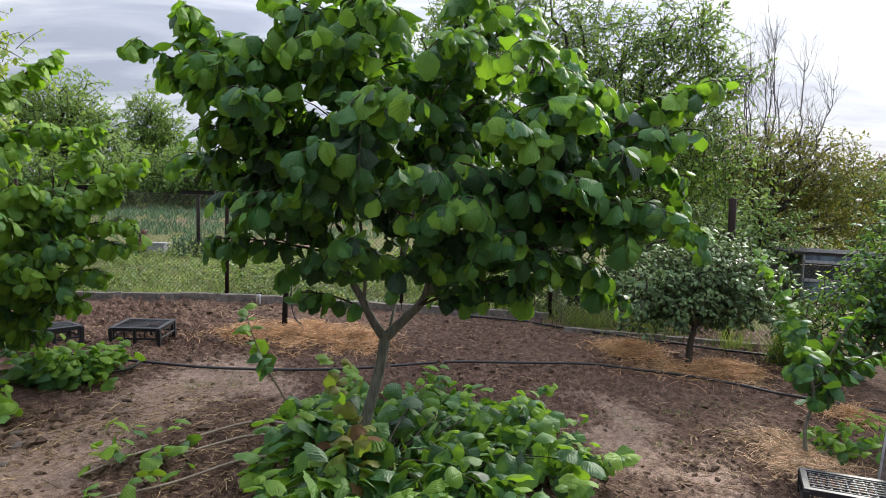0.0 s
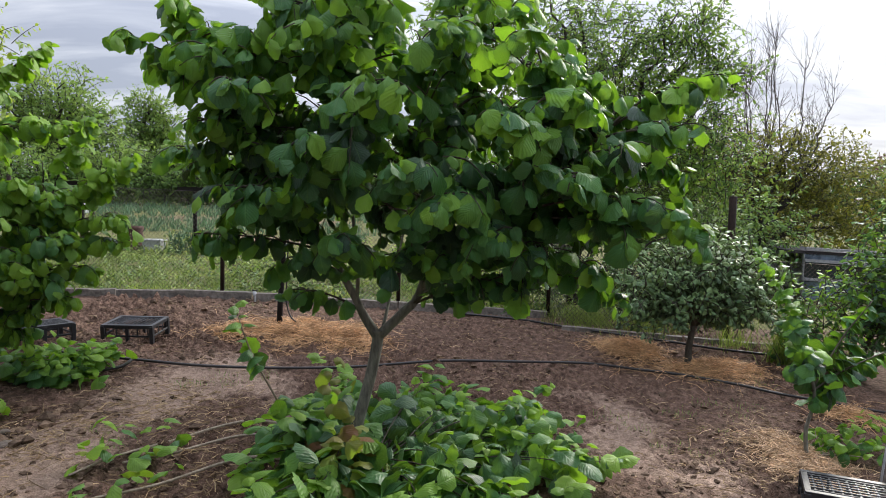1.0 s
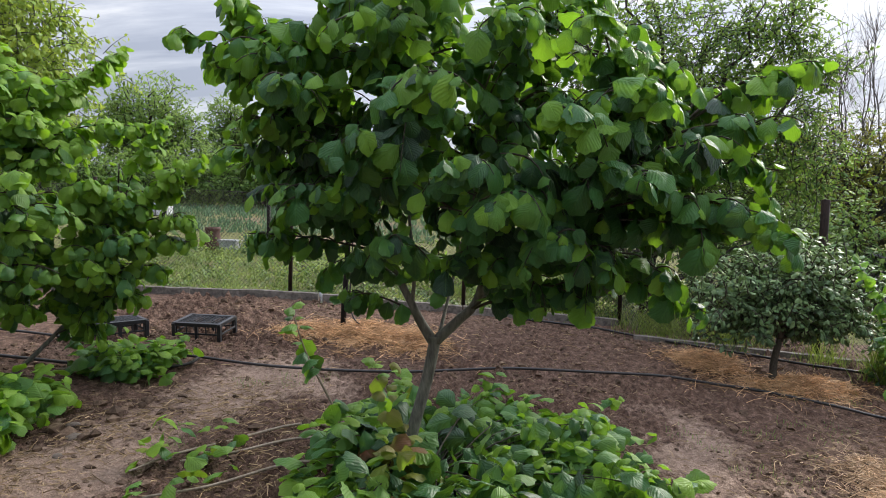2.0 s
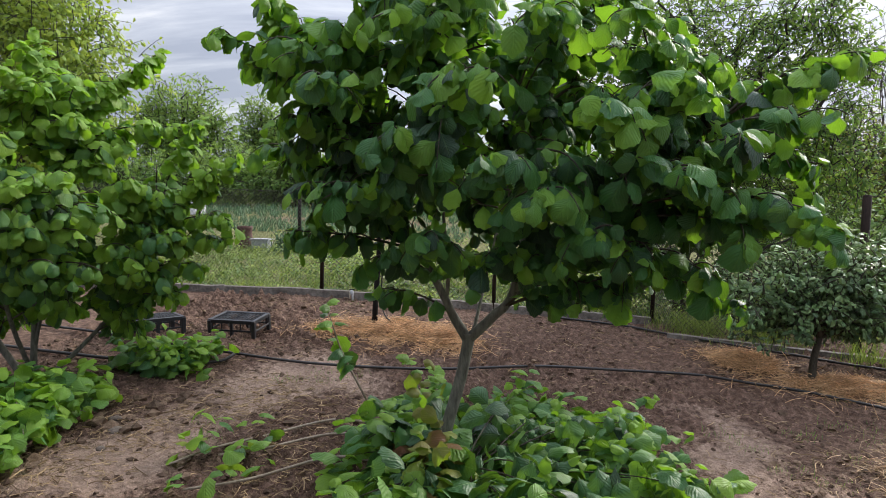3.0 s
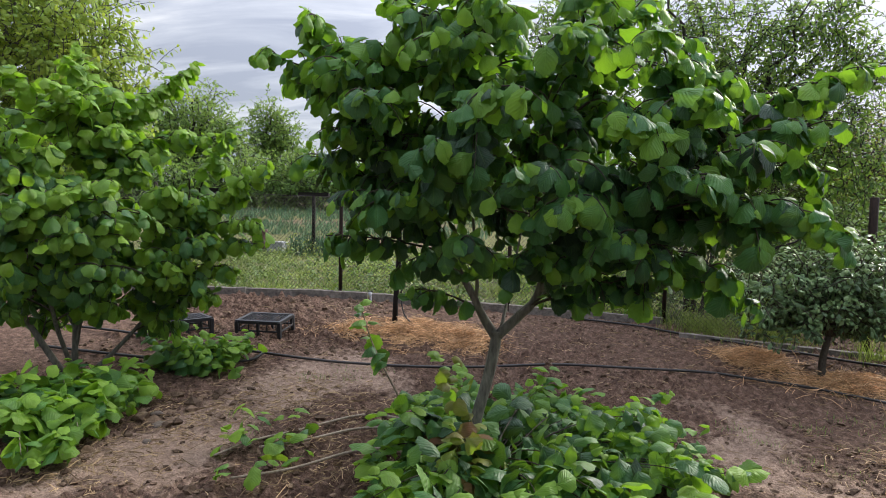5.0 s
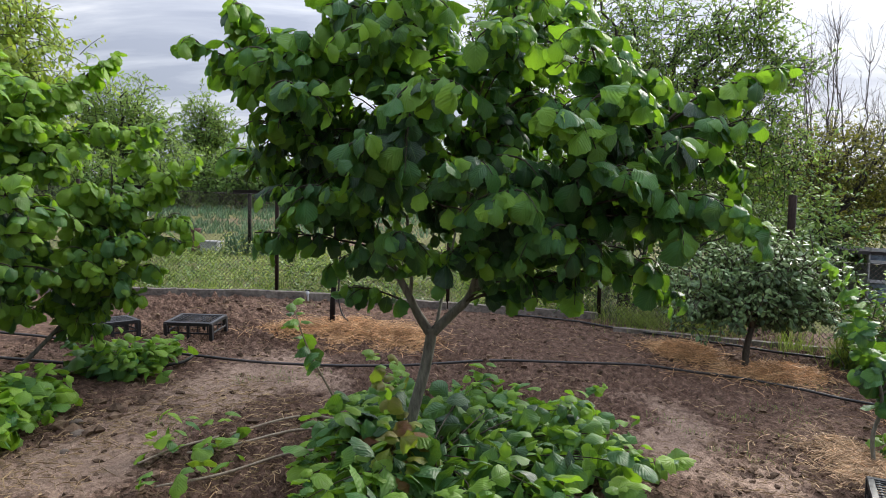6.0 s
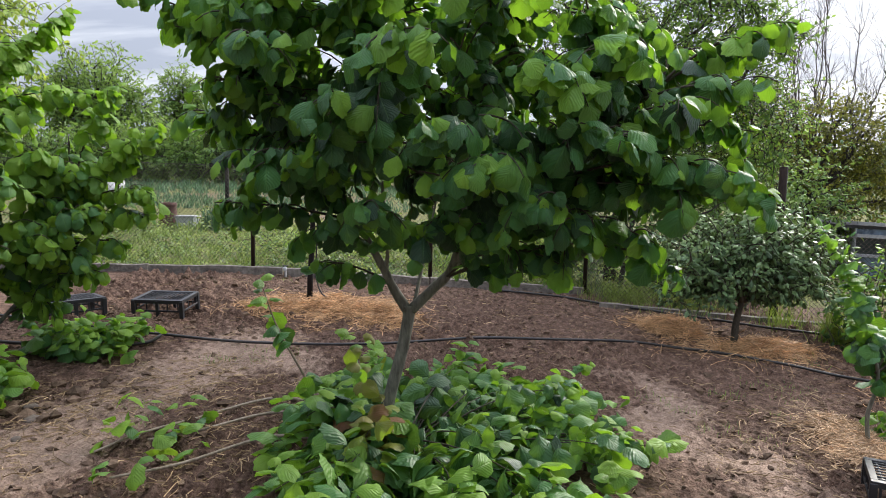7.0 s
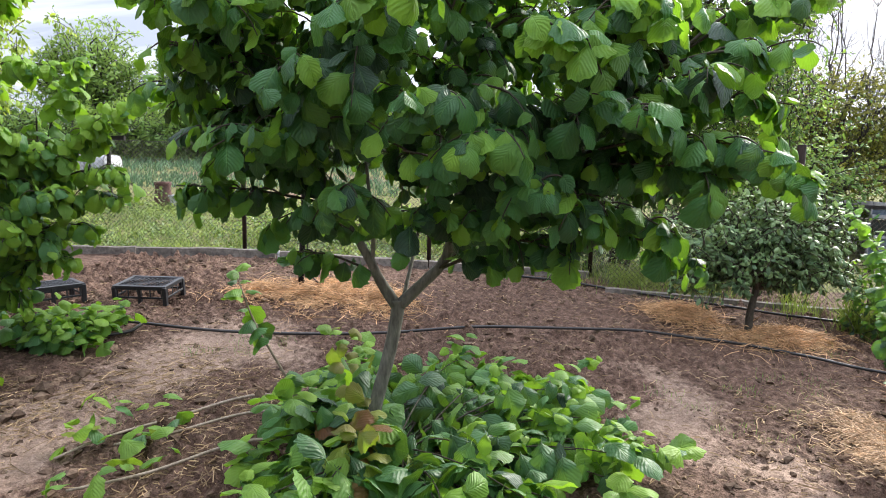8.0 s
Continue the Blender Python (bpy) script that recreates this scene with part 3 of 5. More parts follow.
# ---- hedges, trees and shrubs ----
def along(path_pts, f0, spacing):
    """Points and tangents along a line from the fraction f0 to its end."""
    seg = np.linalg.norm(np.diff(path_pts, axis=0), axis=1)
    s = np.concatenate([[0], np.cumsum(seg)])
    want = np.arange(s[-1] * f0, s[-1], spacing)
    if not len(want):
        want = np.array([s[-1] * 0.9])
    pos = np.stack([np.interp(want, s, path_pts[:, i]) for i in range(3)], -1)
    tan = np.stack([np.interp(want, s, np.gradient(path_pts[:, i])) for i in range(3)], -1)
    return pos, unit(tan), want / s[-1]


class Foliage:
    def __init__(self):
        self.at, self.way, self.face, self.size, self.tone = [], [], [], [], []

    def twig(self, pts, centre, f0=0.2, spacing=0.05, size=0.12, tone=0.4, hang=0.5, lift=0.8, out=0.85, tip=0.3, spread=0.55, rise=0.0):
        pos, tan, frac = along(np.asarray(pts, float), f0, spacing)
        n = len(pos)
        o = unit(pos - np.asarray(centre, float))
        side = unit(np.cross(tan, [0, 0, 1.0]) + 1e-4) * np.where(np.arange(n) % 2, 1.0, -1.0)[:, None]
        way = unit(spread * side + 0.4 * o + 0.3 * tan + np.array([0, 0, -1.0]) * (hang + 0.35 * rng.normal(size=(n, 1))) + 0.28 * rng.normal(size=(n, 3)))
        face = np.array([0, 0, lift]) + out * o + 0.45 * rng.normal(size=(n, 3))
        sz = size * rng.uniform(0.58, 1.22, n) * (1 - 0.35 * frac ** 4)
        self.at.append(pos + way * 0.17 * sz[:, None] + np.array([0, 0, rise]) * rng.uniform(size=(n, 1)))
        self.way.append(way)
        self.face.append(face)
        self.size.append(sz)
        self.tone.append(np.clip(tone + tip * frac ** 2 + 0.17 * rng.normal(size=n), 0, 1.15))

    def arrays(self):
        return (np.concatenate(self.at), np.concatenate(self.way), np.concatenate(self.face), np.concatenate(self.size), np.concatenate(self.tone))


TONES = (0.15, 0.4, 0.65, 0.95, 1.7)
LEAF_MESHES = {}


def leaf_mesh(shape, tone, mat):
    key = (shape, tone, mat.name)
    if key not in LEAF_MESHES:
        geo = Geo()
        v, f, uv = HAZEL_SHAPES[shape]
        geo.add(v, f, uv, TONES[tone])
        LEAF_MESHES[key] = geo.mesh("leaf", mat)
    return LEAF_MESHES[key]


def hang_leaves(fol, owner, mat, near, limit=300, crown="crown", label=""):
    """The leaves of one plant: those in the near stretch of the plan singly, the rest joined."""
    at, way, face, size, tone = fol.arrays()
    pick = rng.integers(0, len(HAZEL_SHAPES), len(at))
    order = np.argsort(near(at))
    ones = order[:min(limit, len(at) // 2)]
    rest = np.setdiff1d(np.arange(len(at)), ones)
    geo = Geo()
    geo.leaves(HAZEL_SHAPES, at[rest], way[rest], face[rest], size[rest], tone[rest], pick[rest])
    owner = part(crown, geo, mat, owner, label, kind="stuff")
    base = np.array(owner.parent.location)
    for i in ones:
        w = unit(way[i])
        f = unit(face[i] - w * np.dot(face[i], w))
        s = np.cross(w, f)
        t = 4 if tone[i] > 1.35 else int(np.argmin([abs(tone[i] - k) for k in TONES[:4]]))
        ob = new("leaf", leaf_mesh(int(pick[i]), t, mat))
        ob.parent = owner
        m = Matrix.Identity(4)
        for r in range(3):
            m[r][0], m[r][1], m[r][2], m[r][3] = s[r] * size[i], w[r] * size[i], f[r] * size[i], at[i][r] - base[r]
        ob.matrix_basis = m


def shoot_to(tip, limbs, rise=0.16, frac=(0.25, 1.0)):
    """A shoot from the nearest fit place on a limb, arching to its tip."""
    tip = np.asarray(tip, float)
    best, start = 1e9, None
    for limb in limbs:
        k0, k1 = int(len(limb) * frac[0]), max(int(len(limb) * frac[1]), 1)
        for p in limb[k0:k1]:
            d = np.linalg.norm(tip - p) + 1.2 * max(0.0, p[2] - tip[2] + 0.15)
            if d < best:
                best, start = d, p
    d = tip - start
    midp = start + 0.5 * d + np.array([0, 0, rise * np.linalg.norm(d) + 0.02]) + 0.06 * rng.normal(size=3) * np.linalg.norm(d)
    return bezier(start, midp, tip, 9)


def crown_of_shoots(fol, wood, limbs, tips, centre, size, twigs=4, twig_len=(0.14, 0.34), spacing=0.05, zc=1.9, zr=1.0, tone=0.2, hang=0.5):
    for tip in tips:
        s = shoot_to(tip, limbs)
        wood.tube(s, np.linspace(0.011, 0.0035, len(s)), 5)
        # tone climbs with height: light on the upper crown put into leaf colour
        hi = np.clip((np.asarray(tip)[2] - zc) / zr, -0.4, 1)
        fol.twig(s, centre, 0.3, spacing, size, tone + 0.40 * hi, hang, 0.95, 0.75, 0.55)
        for k in range(twigs if tip[2] > 1.42 else twigs - 3):
            f = rng.uniform(0.3, 0.98)
            p = s[min(int(f * (len(s) - 1)), len(s) - 2)]
            o = unit(p - np.asarray(centre))
            w = unit(0.6 * o + 0.75 * rng.normal(size=3) + np.array([0, 0, 0.1]))
            ln_ = rng.uniform(*twig_len)
            q = bezier(p, p + w * ln_ * 0.6 + np.array([0, 0, 0.04]), p + w * ln_ + np.array([0, 0, -0.05]), 5)
            wood.tube(q, np.linspace(0.005, 0.002, 5), 4)
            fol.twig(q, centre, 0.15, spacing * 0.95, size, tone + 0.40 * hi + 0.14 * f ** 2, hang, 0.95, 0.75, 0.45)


def arching_bough(fol, wood, limbs, tip, centre, size, twigs, over, tone=0.22, zc=1.95):
    """A long shoot that rises from its limb, arches over and carries draped leaves and short side twigs."""
    s = shoot_to(tip, limbs, 0.1 + 0.7 * over)
    wood.tube(s, np.linspace(0.009, 0.003, len(s)), 5)
    # higher boughs get a lighter tone, painting the sky-lit top of the crown
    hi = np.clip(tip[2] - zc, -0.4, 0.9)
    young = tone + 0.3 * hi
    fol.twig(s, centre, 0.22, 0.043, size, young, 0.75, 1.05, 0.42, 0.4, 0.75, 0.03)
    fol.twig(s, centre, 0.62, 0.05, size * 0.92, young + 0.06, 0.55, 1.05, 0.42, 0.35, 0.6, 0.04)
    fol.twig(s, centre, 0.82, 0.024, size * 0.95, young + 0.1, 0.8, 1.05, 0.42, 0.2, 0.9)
    for k in range(twigs):
        f = 0.42 + 0.5 * (k + 0.5) / max(twigs, 1) + 0.05 * rng.normal()
        i = int(np.clip(f * (len(s) - 1), 1, len(s) - 2))
        along_s = unit(s[i + 1] - s[i])
        flank = unit(np.cross(along_s, (0, 0, 1.0)) + 1e-4) * (1 if k % 2 else -1)
        w = unit(0.75 * flank + 0.55 * along_s + 0.25 * rng.normal(size=3))
        ln_ = rng.uniform(0.12, 0.26)
        q = bezier(s[i], s[i] + w * ln_ * 0.6 + (0, 0, 0.05), s[i] + w * ln_ - (0, 0, 0.03 + 0.3 * over), 6)
        wood.tube(q, np.linspace(0.005, 0.002, 6), 4)
        fol.twig(q, centre, 0.25, 0.046, size, young + 0.06, 0.75, 1.05, 0.42, 0.4, 0.75, 0.02)


def shell(centre, radii, n, low=-0.7, spin=0.0):
    """Even spread of points over an uneven egg, from the height share low upwards."""
    i = np.arange(n) + 0.5
    z = 1 - (1 - low) * i / n
    a = i * 2.399963 + spin
    r = np.sqrt(np.maximum(0, 1 - z * z))
    wob = rng.uniform(0.72, 1.08, (n, 1))
    return np.asarray(centre) + wob * np.stack([r * np.cos(a), r * np.sin(a), z], -1) * np.asarray(radii)


# the hazel in the middle
HZ = (-0.44, 3.96, float(land(-0.44, 3.96)) - 0.01)
FORK = (-0.35, 3.97, 0.83)


def hazel_tree():
    t = thing("hazel_tree", HZ, "hazel tree with a grey forked trunk and wide leafy crown", "tree")
    geo = Geo()
    tr = spline([(HZ[0] - 0.06, HZ[1], HZ[2] - 0.05), (-0.485, 3.955, 0.1), (-0.46, 3.95, 0.27), (-0.39, 3.96, 0.55), (-0.352, 3.97, 0.76), FORK], 6)
    geo.tube(tr, np.interp(np.linspace(0, 1, len(tr)), [0, 0.2, 0.5, 0.85, 1], [0.05, 0.041, 0.036, 0.036, 0.044]), 12)
    trunk = part("trunk", geo, BARK, t)
    lines = (
        ([(-0.36, 3.97, 0.80), (-0.44, 3.95, 0.93), (-0.50, 3.92, 1.06), (-0.72, 3.9, 1.45), (-0.95, 3.87, 1.85), (-1.15, 3.85, 2.25)], 0.032),
        ([(-0.34, 3.97, 0.80), (-0.21, 3.97, 0.93), (-0.10, 3.97, 1.06), (-0.05, 3.9, 1.33), (0.02, 3.88, 1.8), (0.1, 3.85, 2.3), (0.12, 3.8, 2.7)], 0.034),
        ([(-0.48, 3.93, 1.02), (-0.47, 3.9, 1.2), (-0.5, 3.85, 1.6), (-0.5, 3.8, 2.1), (-0.45, 3.75, 2.6)], 0.013),
        ([(-0.08, 3.95, 1.1), (0.08, 3.85, 1.28), (0.26, 3.7, 1.45), (0.56, 3.62, 1.74), (0.95, 3.7, 2.05)], 0.022),
        ([(-0.32, 3.98, 0.84), (-0.28, 4.2, 1.1), (-0.2, 4.5, 1.6), (-0.1, 4.65, 2.2)], 0.012),
        ([(-0.12, 3.96, 1.04), (0.1, 4.1, 1.2), (0.5, 4.2, 1.5), (0.85, 4.1, 1.9)], 0.02),
    )
    limbs = []
    for pts, r in lines:
        s = spline(pts, 6)
        limbs.append(s)
        g = Geo()
        g.tube(s, np.linspace(r, r * 0.3, len(s)), 8)
        part("limb", g, BARK, trunk)
    centre = (-0.05, 3.95, 1.7)
    fol, wood = Foliage(), Geo()
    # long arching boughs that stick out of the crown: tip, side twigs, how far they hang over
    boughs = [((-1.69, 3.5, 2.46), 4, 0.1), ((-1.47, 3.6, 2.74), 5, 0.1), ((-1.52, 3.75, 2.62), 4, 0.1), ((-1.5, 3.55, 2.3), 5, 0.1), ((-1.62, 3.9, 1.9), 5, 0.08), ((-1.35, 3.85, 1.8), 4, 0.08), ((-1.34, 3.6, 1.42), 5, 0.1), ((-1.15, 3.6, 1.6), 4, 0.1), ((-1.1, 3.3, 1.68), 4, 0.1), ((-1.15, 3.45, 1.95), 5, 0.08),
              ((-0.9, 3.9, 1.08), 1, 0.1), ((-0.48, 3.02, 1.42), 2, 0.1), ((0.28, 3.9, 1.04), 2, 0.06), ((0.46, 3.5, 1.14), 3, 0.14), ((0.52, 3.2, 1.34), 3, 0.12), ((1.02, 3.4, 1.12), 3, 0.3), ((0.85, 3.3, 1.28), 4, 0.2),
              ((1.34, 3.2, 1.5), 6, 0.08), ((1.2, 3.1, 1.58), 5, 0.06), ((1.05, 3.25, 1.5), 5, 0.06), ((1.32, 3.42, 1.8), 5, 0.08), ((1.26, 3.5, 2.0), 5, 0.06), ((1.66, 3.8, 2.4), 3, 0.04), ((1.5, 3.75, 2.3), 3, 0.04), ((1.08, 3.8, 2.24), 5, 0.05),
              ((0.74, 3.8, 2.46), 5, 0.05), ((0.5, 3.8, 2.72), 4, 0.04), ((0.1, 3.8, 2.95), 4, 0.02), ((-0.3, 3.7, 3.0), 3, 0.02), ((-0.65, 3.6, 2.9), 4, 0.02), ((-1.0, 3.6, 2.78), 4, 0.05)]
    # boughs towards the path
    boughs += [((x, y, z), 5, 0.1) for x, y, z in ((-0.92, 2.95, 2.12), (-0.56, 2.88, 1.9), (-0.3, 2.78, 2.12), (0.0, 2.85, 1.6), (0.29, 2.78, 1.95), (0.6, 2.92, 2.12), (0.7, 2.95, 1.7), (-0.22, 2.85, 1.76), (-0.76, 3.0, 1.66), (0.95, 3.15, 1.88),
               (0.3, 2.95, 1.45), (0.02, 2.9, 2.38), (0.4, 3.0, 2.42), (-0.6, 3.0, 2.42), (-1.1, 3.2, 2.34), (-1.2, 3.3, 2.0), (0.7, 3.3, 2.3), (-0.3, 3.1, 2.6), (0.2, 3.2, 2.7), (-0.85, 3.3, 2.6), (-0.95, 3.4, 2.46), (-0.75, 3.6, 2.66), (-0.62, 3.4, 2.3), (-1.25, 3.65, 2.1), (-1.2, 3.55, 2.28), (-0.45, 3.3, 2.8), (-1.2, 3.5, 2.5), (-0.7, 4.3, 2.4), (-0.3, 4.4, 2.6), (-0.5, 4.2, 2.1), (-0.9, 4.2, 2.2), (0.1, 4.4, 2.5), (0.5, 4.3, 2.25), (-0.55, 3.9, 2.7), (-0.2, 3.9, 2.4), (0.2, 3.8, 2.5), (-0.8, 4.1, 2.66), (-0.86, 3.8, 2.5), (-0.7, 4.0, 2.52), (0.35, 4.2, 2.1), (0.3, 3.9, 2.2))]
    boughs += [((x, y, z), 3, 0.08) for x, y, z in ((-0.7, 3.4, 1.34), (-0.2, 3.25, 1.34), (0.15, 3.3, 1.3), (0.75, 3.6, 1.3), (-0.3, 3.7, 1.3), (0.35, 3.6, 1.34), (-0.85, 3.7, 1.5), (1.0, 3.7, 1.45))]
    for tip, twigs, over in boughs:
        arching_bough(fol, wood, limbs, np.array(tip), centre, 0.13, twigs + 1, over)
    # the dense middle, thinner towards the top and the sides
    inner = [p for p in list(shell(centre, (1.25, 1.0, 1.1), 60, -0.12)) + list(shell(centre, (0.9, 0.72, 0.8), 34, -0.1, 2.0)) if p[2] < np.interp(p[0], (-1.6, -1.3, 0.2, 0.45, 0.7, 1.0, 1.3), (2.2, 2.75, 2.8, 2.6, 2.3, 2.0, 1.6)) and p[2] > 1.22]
    # tone 0 here paints the shade inside the crown into its leaves
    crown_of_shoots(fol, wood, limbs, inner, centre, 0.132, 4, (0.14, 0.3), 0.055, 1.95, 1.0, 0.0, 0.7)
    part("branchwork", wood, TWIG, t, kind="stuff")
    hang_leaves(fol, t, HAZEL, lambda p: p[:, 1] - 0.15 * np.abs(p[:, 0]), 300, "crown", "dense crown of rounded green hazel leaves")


rng = np.random.default_rng(21)
hazel_tree()


def skirt(owner, base, ends, mat, height, size, per, red=0.0, tone=0.35, name="foliage", label="", near=None, limit=300, stem_mat=None):
    """Low shoots that spring from one base and lie outwards, leafy all along."""
    fol, wood = Foliage(), Geo()
    base = np.asarray(base, float)
    for e in ends:
        e = np.asarray(e, float)
        g = float(land(e[0], e[1]))
        end = np.array([e[0], e[1], g + 0.05 + rng.uniform(0.0, 0.55) ** 1.3 * height])
        start = base + np.array([rng.normal(0, 0.07), rng.normal(0, 0.07), 0])
        midp = 0.5 * (start + end) + np.array([rng.normal(0, 0.08), rng.normal(0, 0.08), rng.uniform(0.1, 0.6) * height])
        s = bezier(start, midp, end, 10)
        s[:, 2] = np.maximum(s[:, 2], land(s[:, 0], s[:, 1]) + 0.03)
        wood.tube(s, np.linspace(0.006, 0.0025, 10), 5)
        reach = np.linalg.norm(end - start)
        fol.twig(s, end + (0, 0, -0.25), max(0.25, 1 - 0.75 / max(reach, 0.1)), 0.056, size, tone, 0.7, 0.72, 0.8, 0.5, 0.7, 0.08)
        # young shoots stand up at the end
        for k in range(1 + int(rng.uniform() < 0.4)):
            top = end + np.array([rng.normal(0, 0.07), rng.normal(0, 0.07), rng.uniform(0.06, 0.2)])
            q = bezier(end, 0.5 * (end + top) + (0, 0, 0.02), top, 4)
            fol.twig(q, end + (0, 0, -0.1), 0.1, 0.04, size * 0.75, tone + 0.4, 0.3, 0.85, 0.7, 0.4, 0.8)
        if red and math.hypot(end[0] + 0.5, end[1] - 3.85) < 0.42:
            for k in (-1, -2):
                fol.tone[k] = np.where(rng.uniform(size=len(fol.tone[k])) < red, rng.uniform(1.3, 1.9, len(fol.tone[k])), fol.tone[k])
    part("stemwork", wood, stem_mat or PALE_TWIG, owner, kind="stuff")
    hang_leaves(fol, owner, mat, near, limit, name, label)


def sucker_clump():
    base = np.array([-0.42, 3.98, float(land(-0.42, 3.98))])
    t = thing("hazel_suckers", base, "low hazel suckers with bright and reddish young leaves round the trunk", "shrub")
    ends = []
    for k in range(84):
        a = rng.uniform(0, PI2)
        # the clump reaches farthest forward and to the right
        rx, ry = (1.65 if math.cos(a) > 0 else 0.75), (1.6 if math.sin(a) > 0 else 1.25)
        r = math.sqrt(rng.uniform(0.04, 1.0))
        x, y = base[0] + rx * r * math.cos(a), base[1] + ry * r * math.sin(a)
        if x > 0.7 and y < 3.75 - 0.3 * (1.2 - x):
            y = 3.9 + 0.5 * rng.uniform()
        ends.append((x, y))
    ends += [(1.18, 4.3), (1.05, 4.15), (0.81, 5.3), (0.95, 5.0), (0.2, 5.6), (-0.1, 5.5), (-0.86, 5.1), (-0.95, 4.9), (-0.9, 3.05), (-0.19, 3.0), (0.4, 3.1), (-0.5, 3.0), (0.7, 3.3)]
    skirt(t, base, ends, HAZEL_LOW, 0.54, 0.195, 9, 0.75, 0.15, "foliage", "mat of bright green hazel leaves", lambda p: p[:, 1], 300, TWIG)
    # bare layered stems lying on the soil, leafy only at their ends
    fol = Foliage()
    for pts in ([(-0.75, 4.55), (-1.4, 4.9), (-1.85, 4.42), (-2.05, 4.08), (-2.2, 3.85)], [(-0.7, 4.3), (-1.3, 4.58), (-1.72, 4.25), (-1.95, 4.0)], [(-0.7, 4.0), (-1.2, 4.14), (-1.62, 3.76), (-1.9, 3.5)], [(-0.3, 3.6), (-0.32, 3.3), (-0.30, 3.05)]):
        p3 = [(x, y, float(land(x, y)) + 0.05 + 0.03 * math.sin(3 * i)) for i, (x, y) in enumerate(pts)]
        s = spline(p3, 6)
        g = Geo()
        g.tube(s, np.linspace(0.012, 0.007, len(s)), 7)
        part("layered_stem", g, PALE_TWIG, t, "bare pale stem bent down on the soil")
        n = len(s)
        for k in (int(n * 0.62), int(n * 0.74), int(n * 0.86), n - 2):
            for j in range(1):
                w = unit(np.array([rng.normal(0, 0.6), rng.normal(0, 0.6), 0.9]))
                ln_ = rng.uniform(0.12, 0.26)
                q = bezier(s[k], s[k] + w * ln_ * 0.5, s[k] + w * ln_, 4)
                fol.twig(q, s[k] - (0, 0, 0.2), 0.3, 0.047, 0.13, 0.5, 0.3, 0.8, 0.6, 0.7, 0.8)
                fol.tone[-1] = np.where(rng.uniform(size=len(fol.tone[-1])) < 0.15, 1.45, fol.tone[-1])
    # one upright shoot leaning away
    up_s = spline([(-0.93, 4.3, 0.0), (-1.03, 4.27, 0.25), (-1.2, 4.2, 0.62), (-1.31, 4.2, 0.93)], 6)
    g = Geo()
    g.tube(up_s, np.linspace(0.011, 0.004, len(up_s)), 6)
    part("leaning_shoot", g, PALE_TWIG, t, "pale leaning shoot with leaves at its tip")
    fol.twig(up_s, (-1.15, 4.4, 0.5), 0.58, 0.03, 0.14, 0.35, 0.35, 0.7, 0.6, 0.3, 0.8)
    # broad leaves on a short upright shoot by the trunk
    for x, y, z in ((-0.72, 4.0, 0.62), (-0.62, 4.25, 0.55), (-0.8, 4.4, 0.55), (-0.55, 3.8, 0.42)):
        b = np.array([x + 0.15, y, float(land(x, y))])
        q = bezier(b, b + (0.0, 0, 0.35), (x, y, z), 7)
        fol.twig(q, (x + 0.1, y + 0.2, z - 0.3), 0.35, 0.042, 0.125, 0.35, 0.3, 0.8, 0.6, 0.5, 0.8)
        fol.tone[-1] = np.where(rng.uniform(size=len(fol.tone[-1])) < 0.35, 1.6, fol.tone[-1])
    geo = Geo()
    geo.leaves(HAZEL_SHAPES, *fol.arrays())
    part("tip_foliage", geo, HAZEL_LOW, t, "young yellow-green leaves at the stem ends", kind="stuff")


rng = np.random.default_rng(22)
sucker_clump()


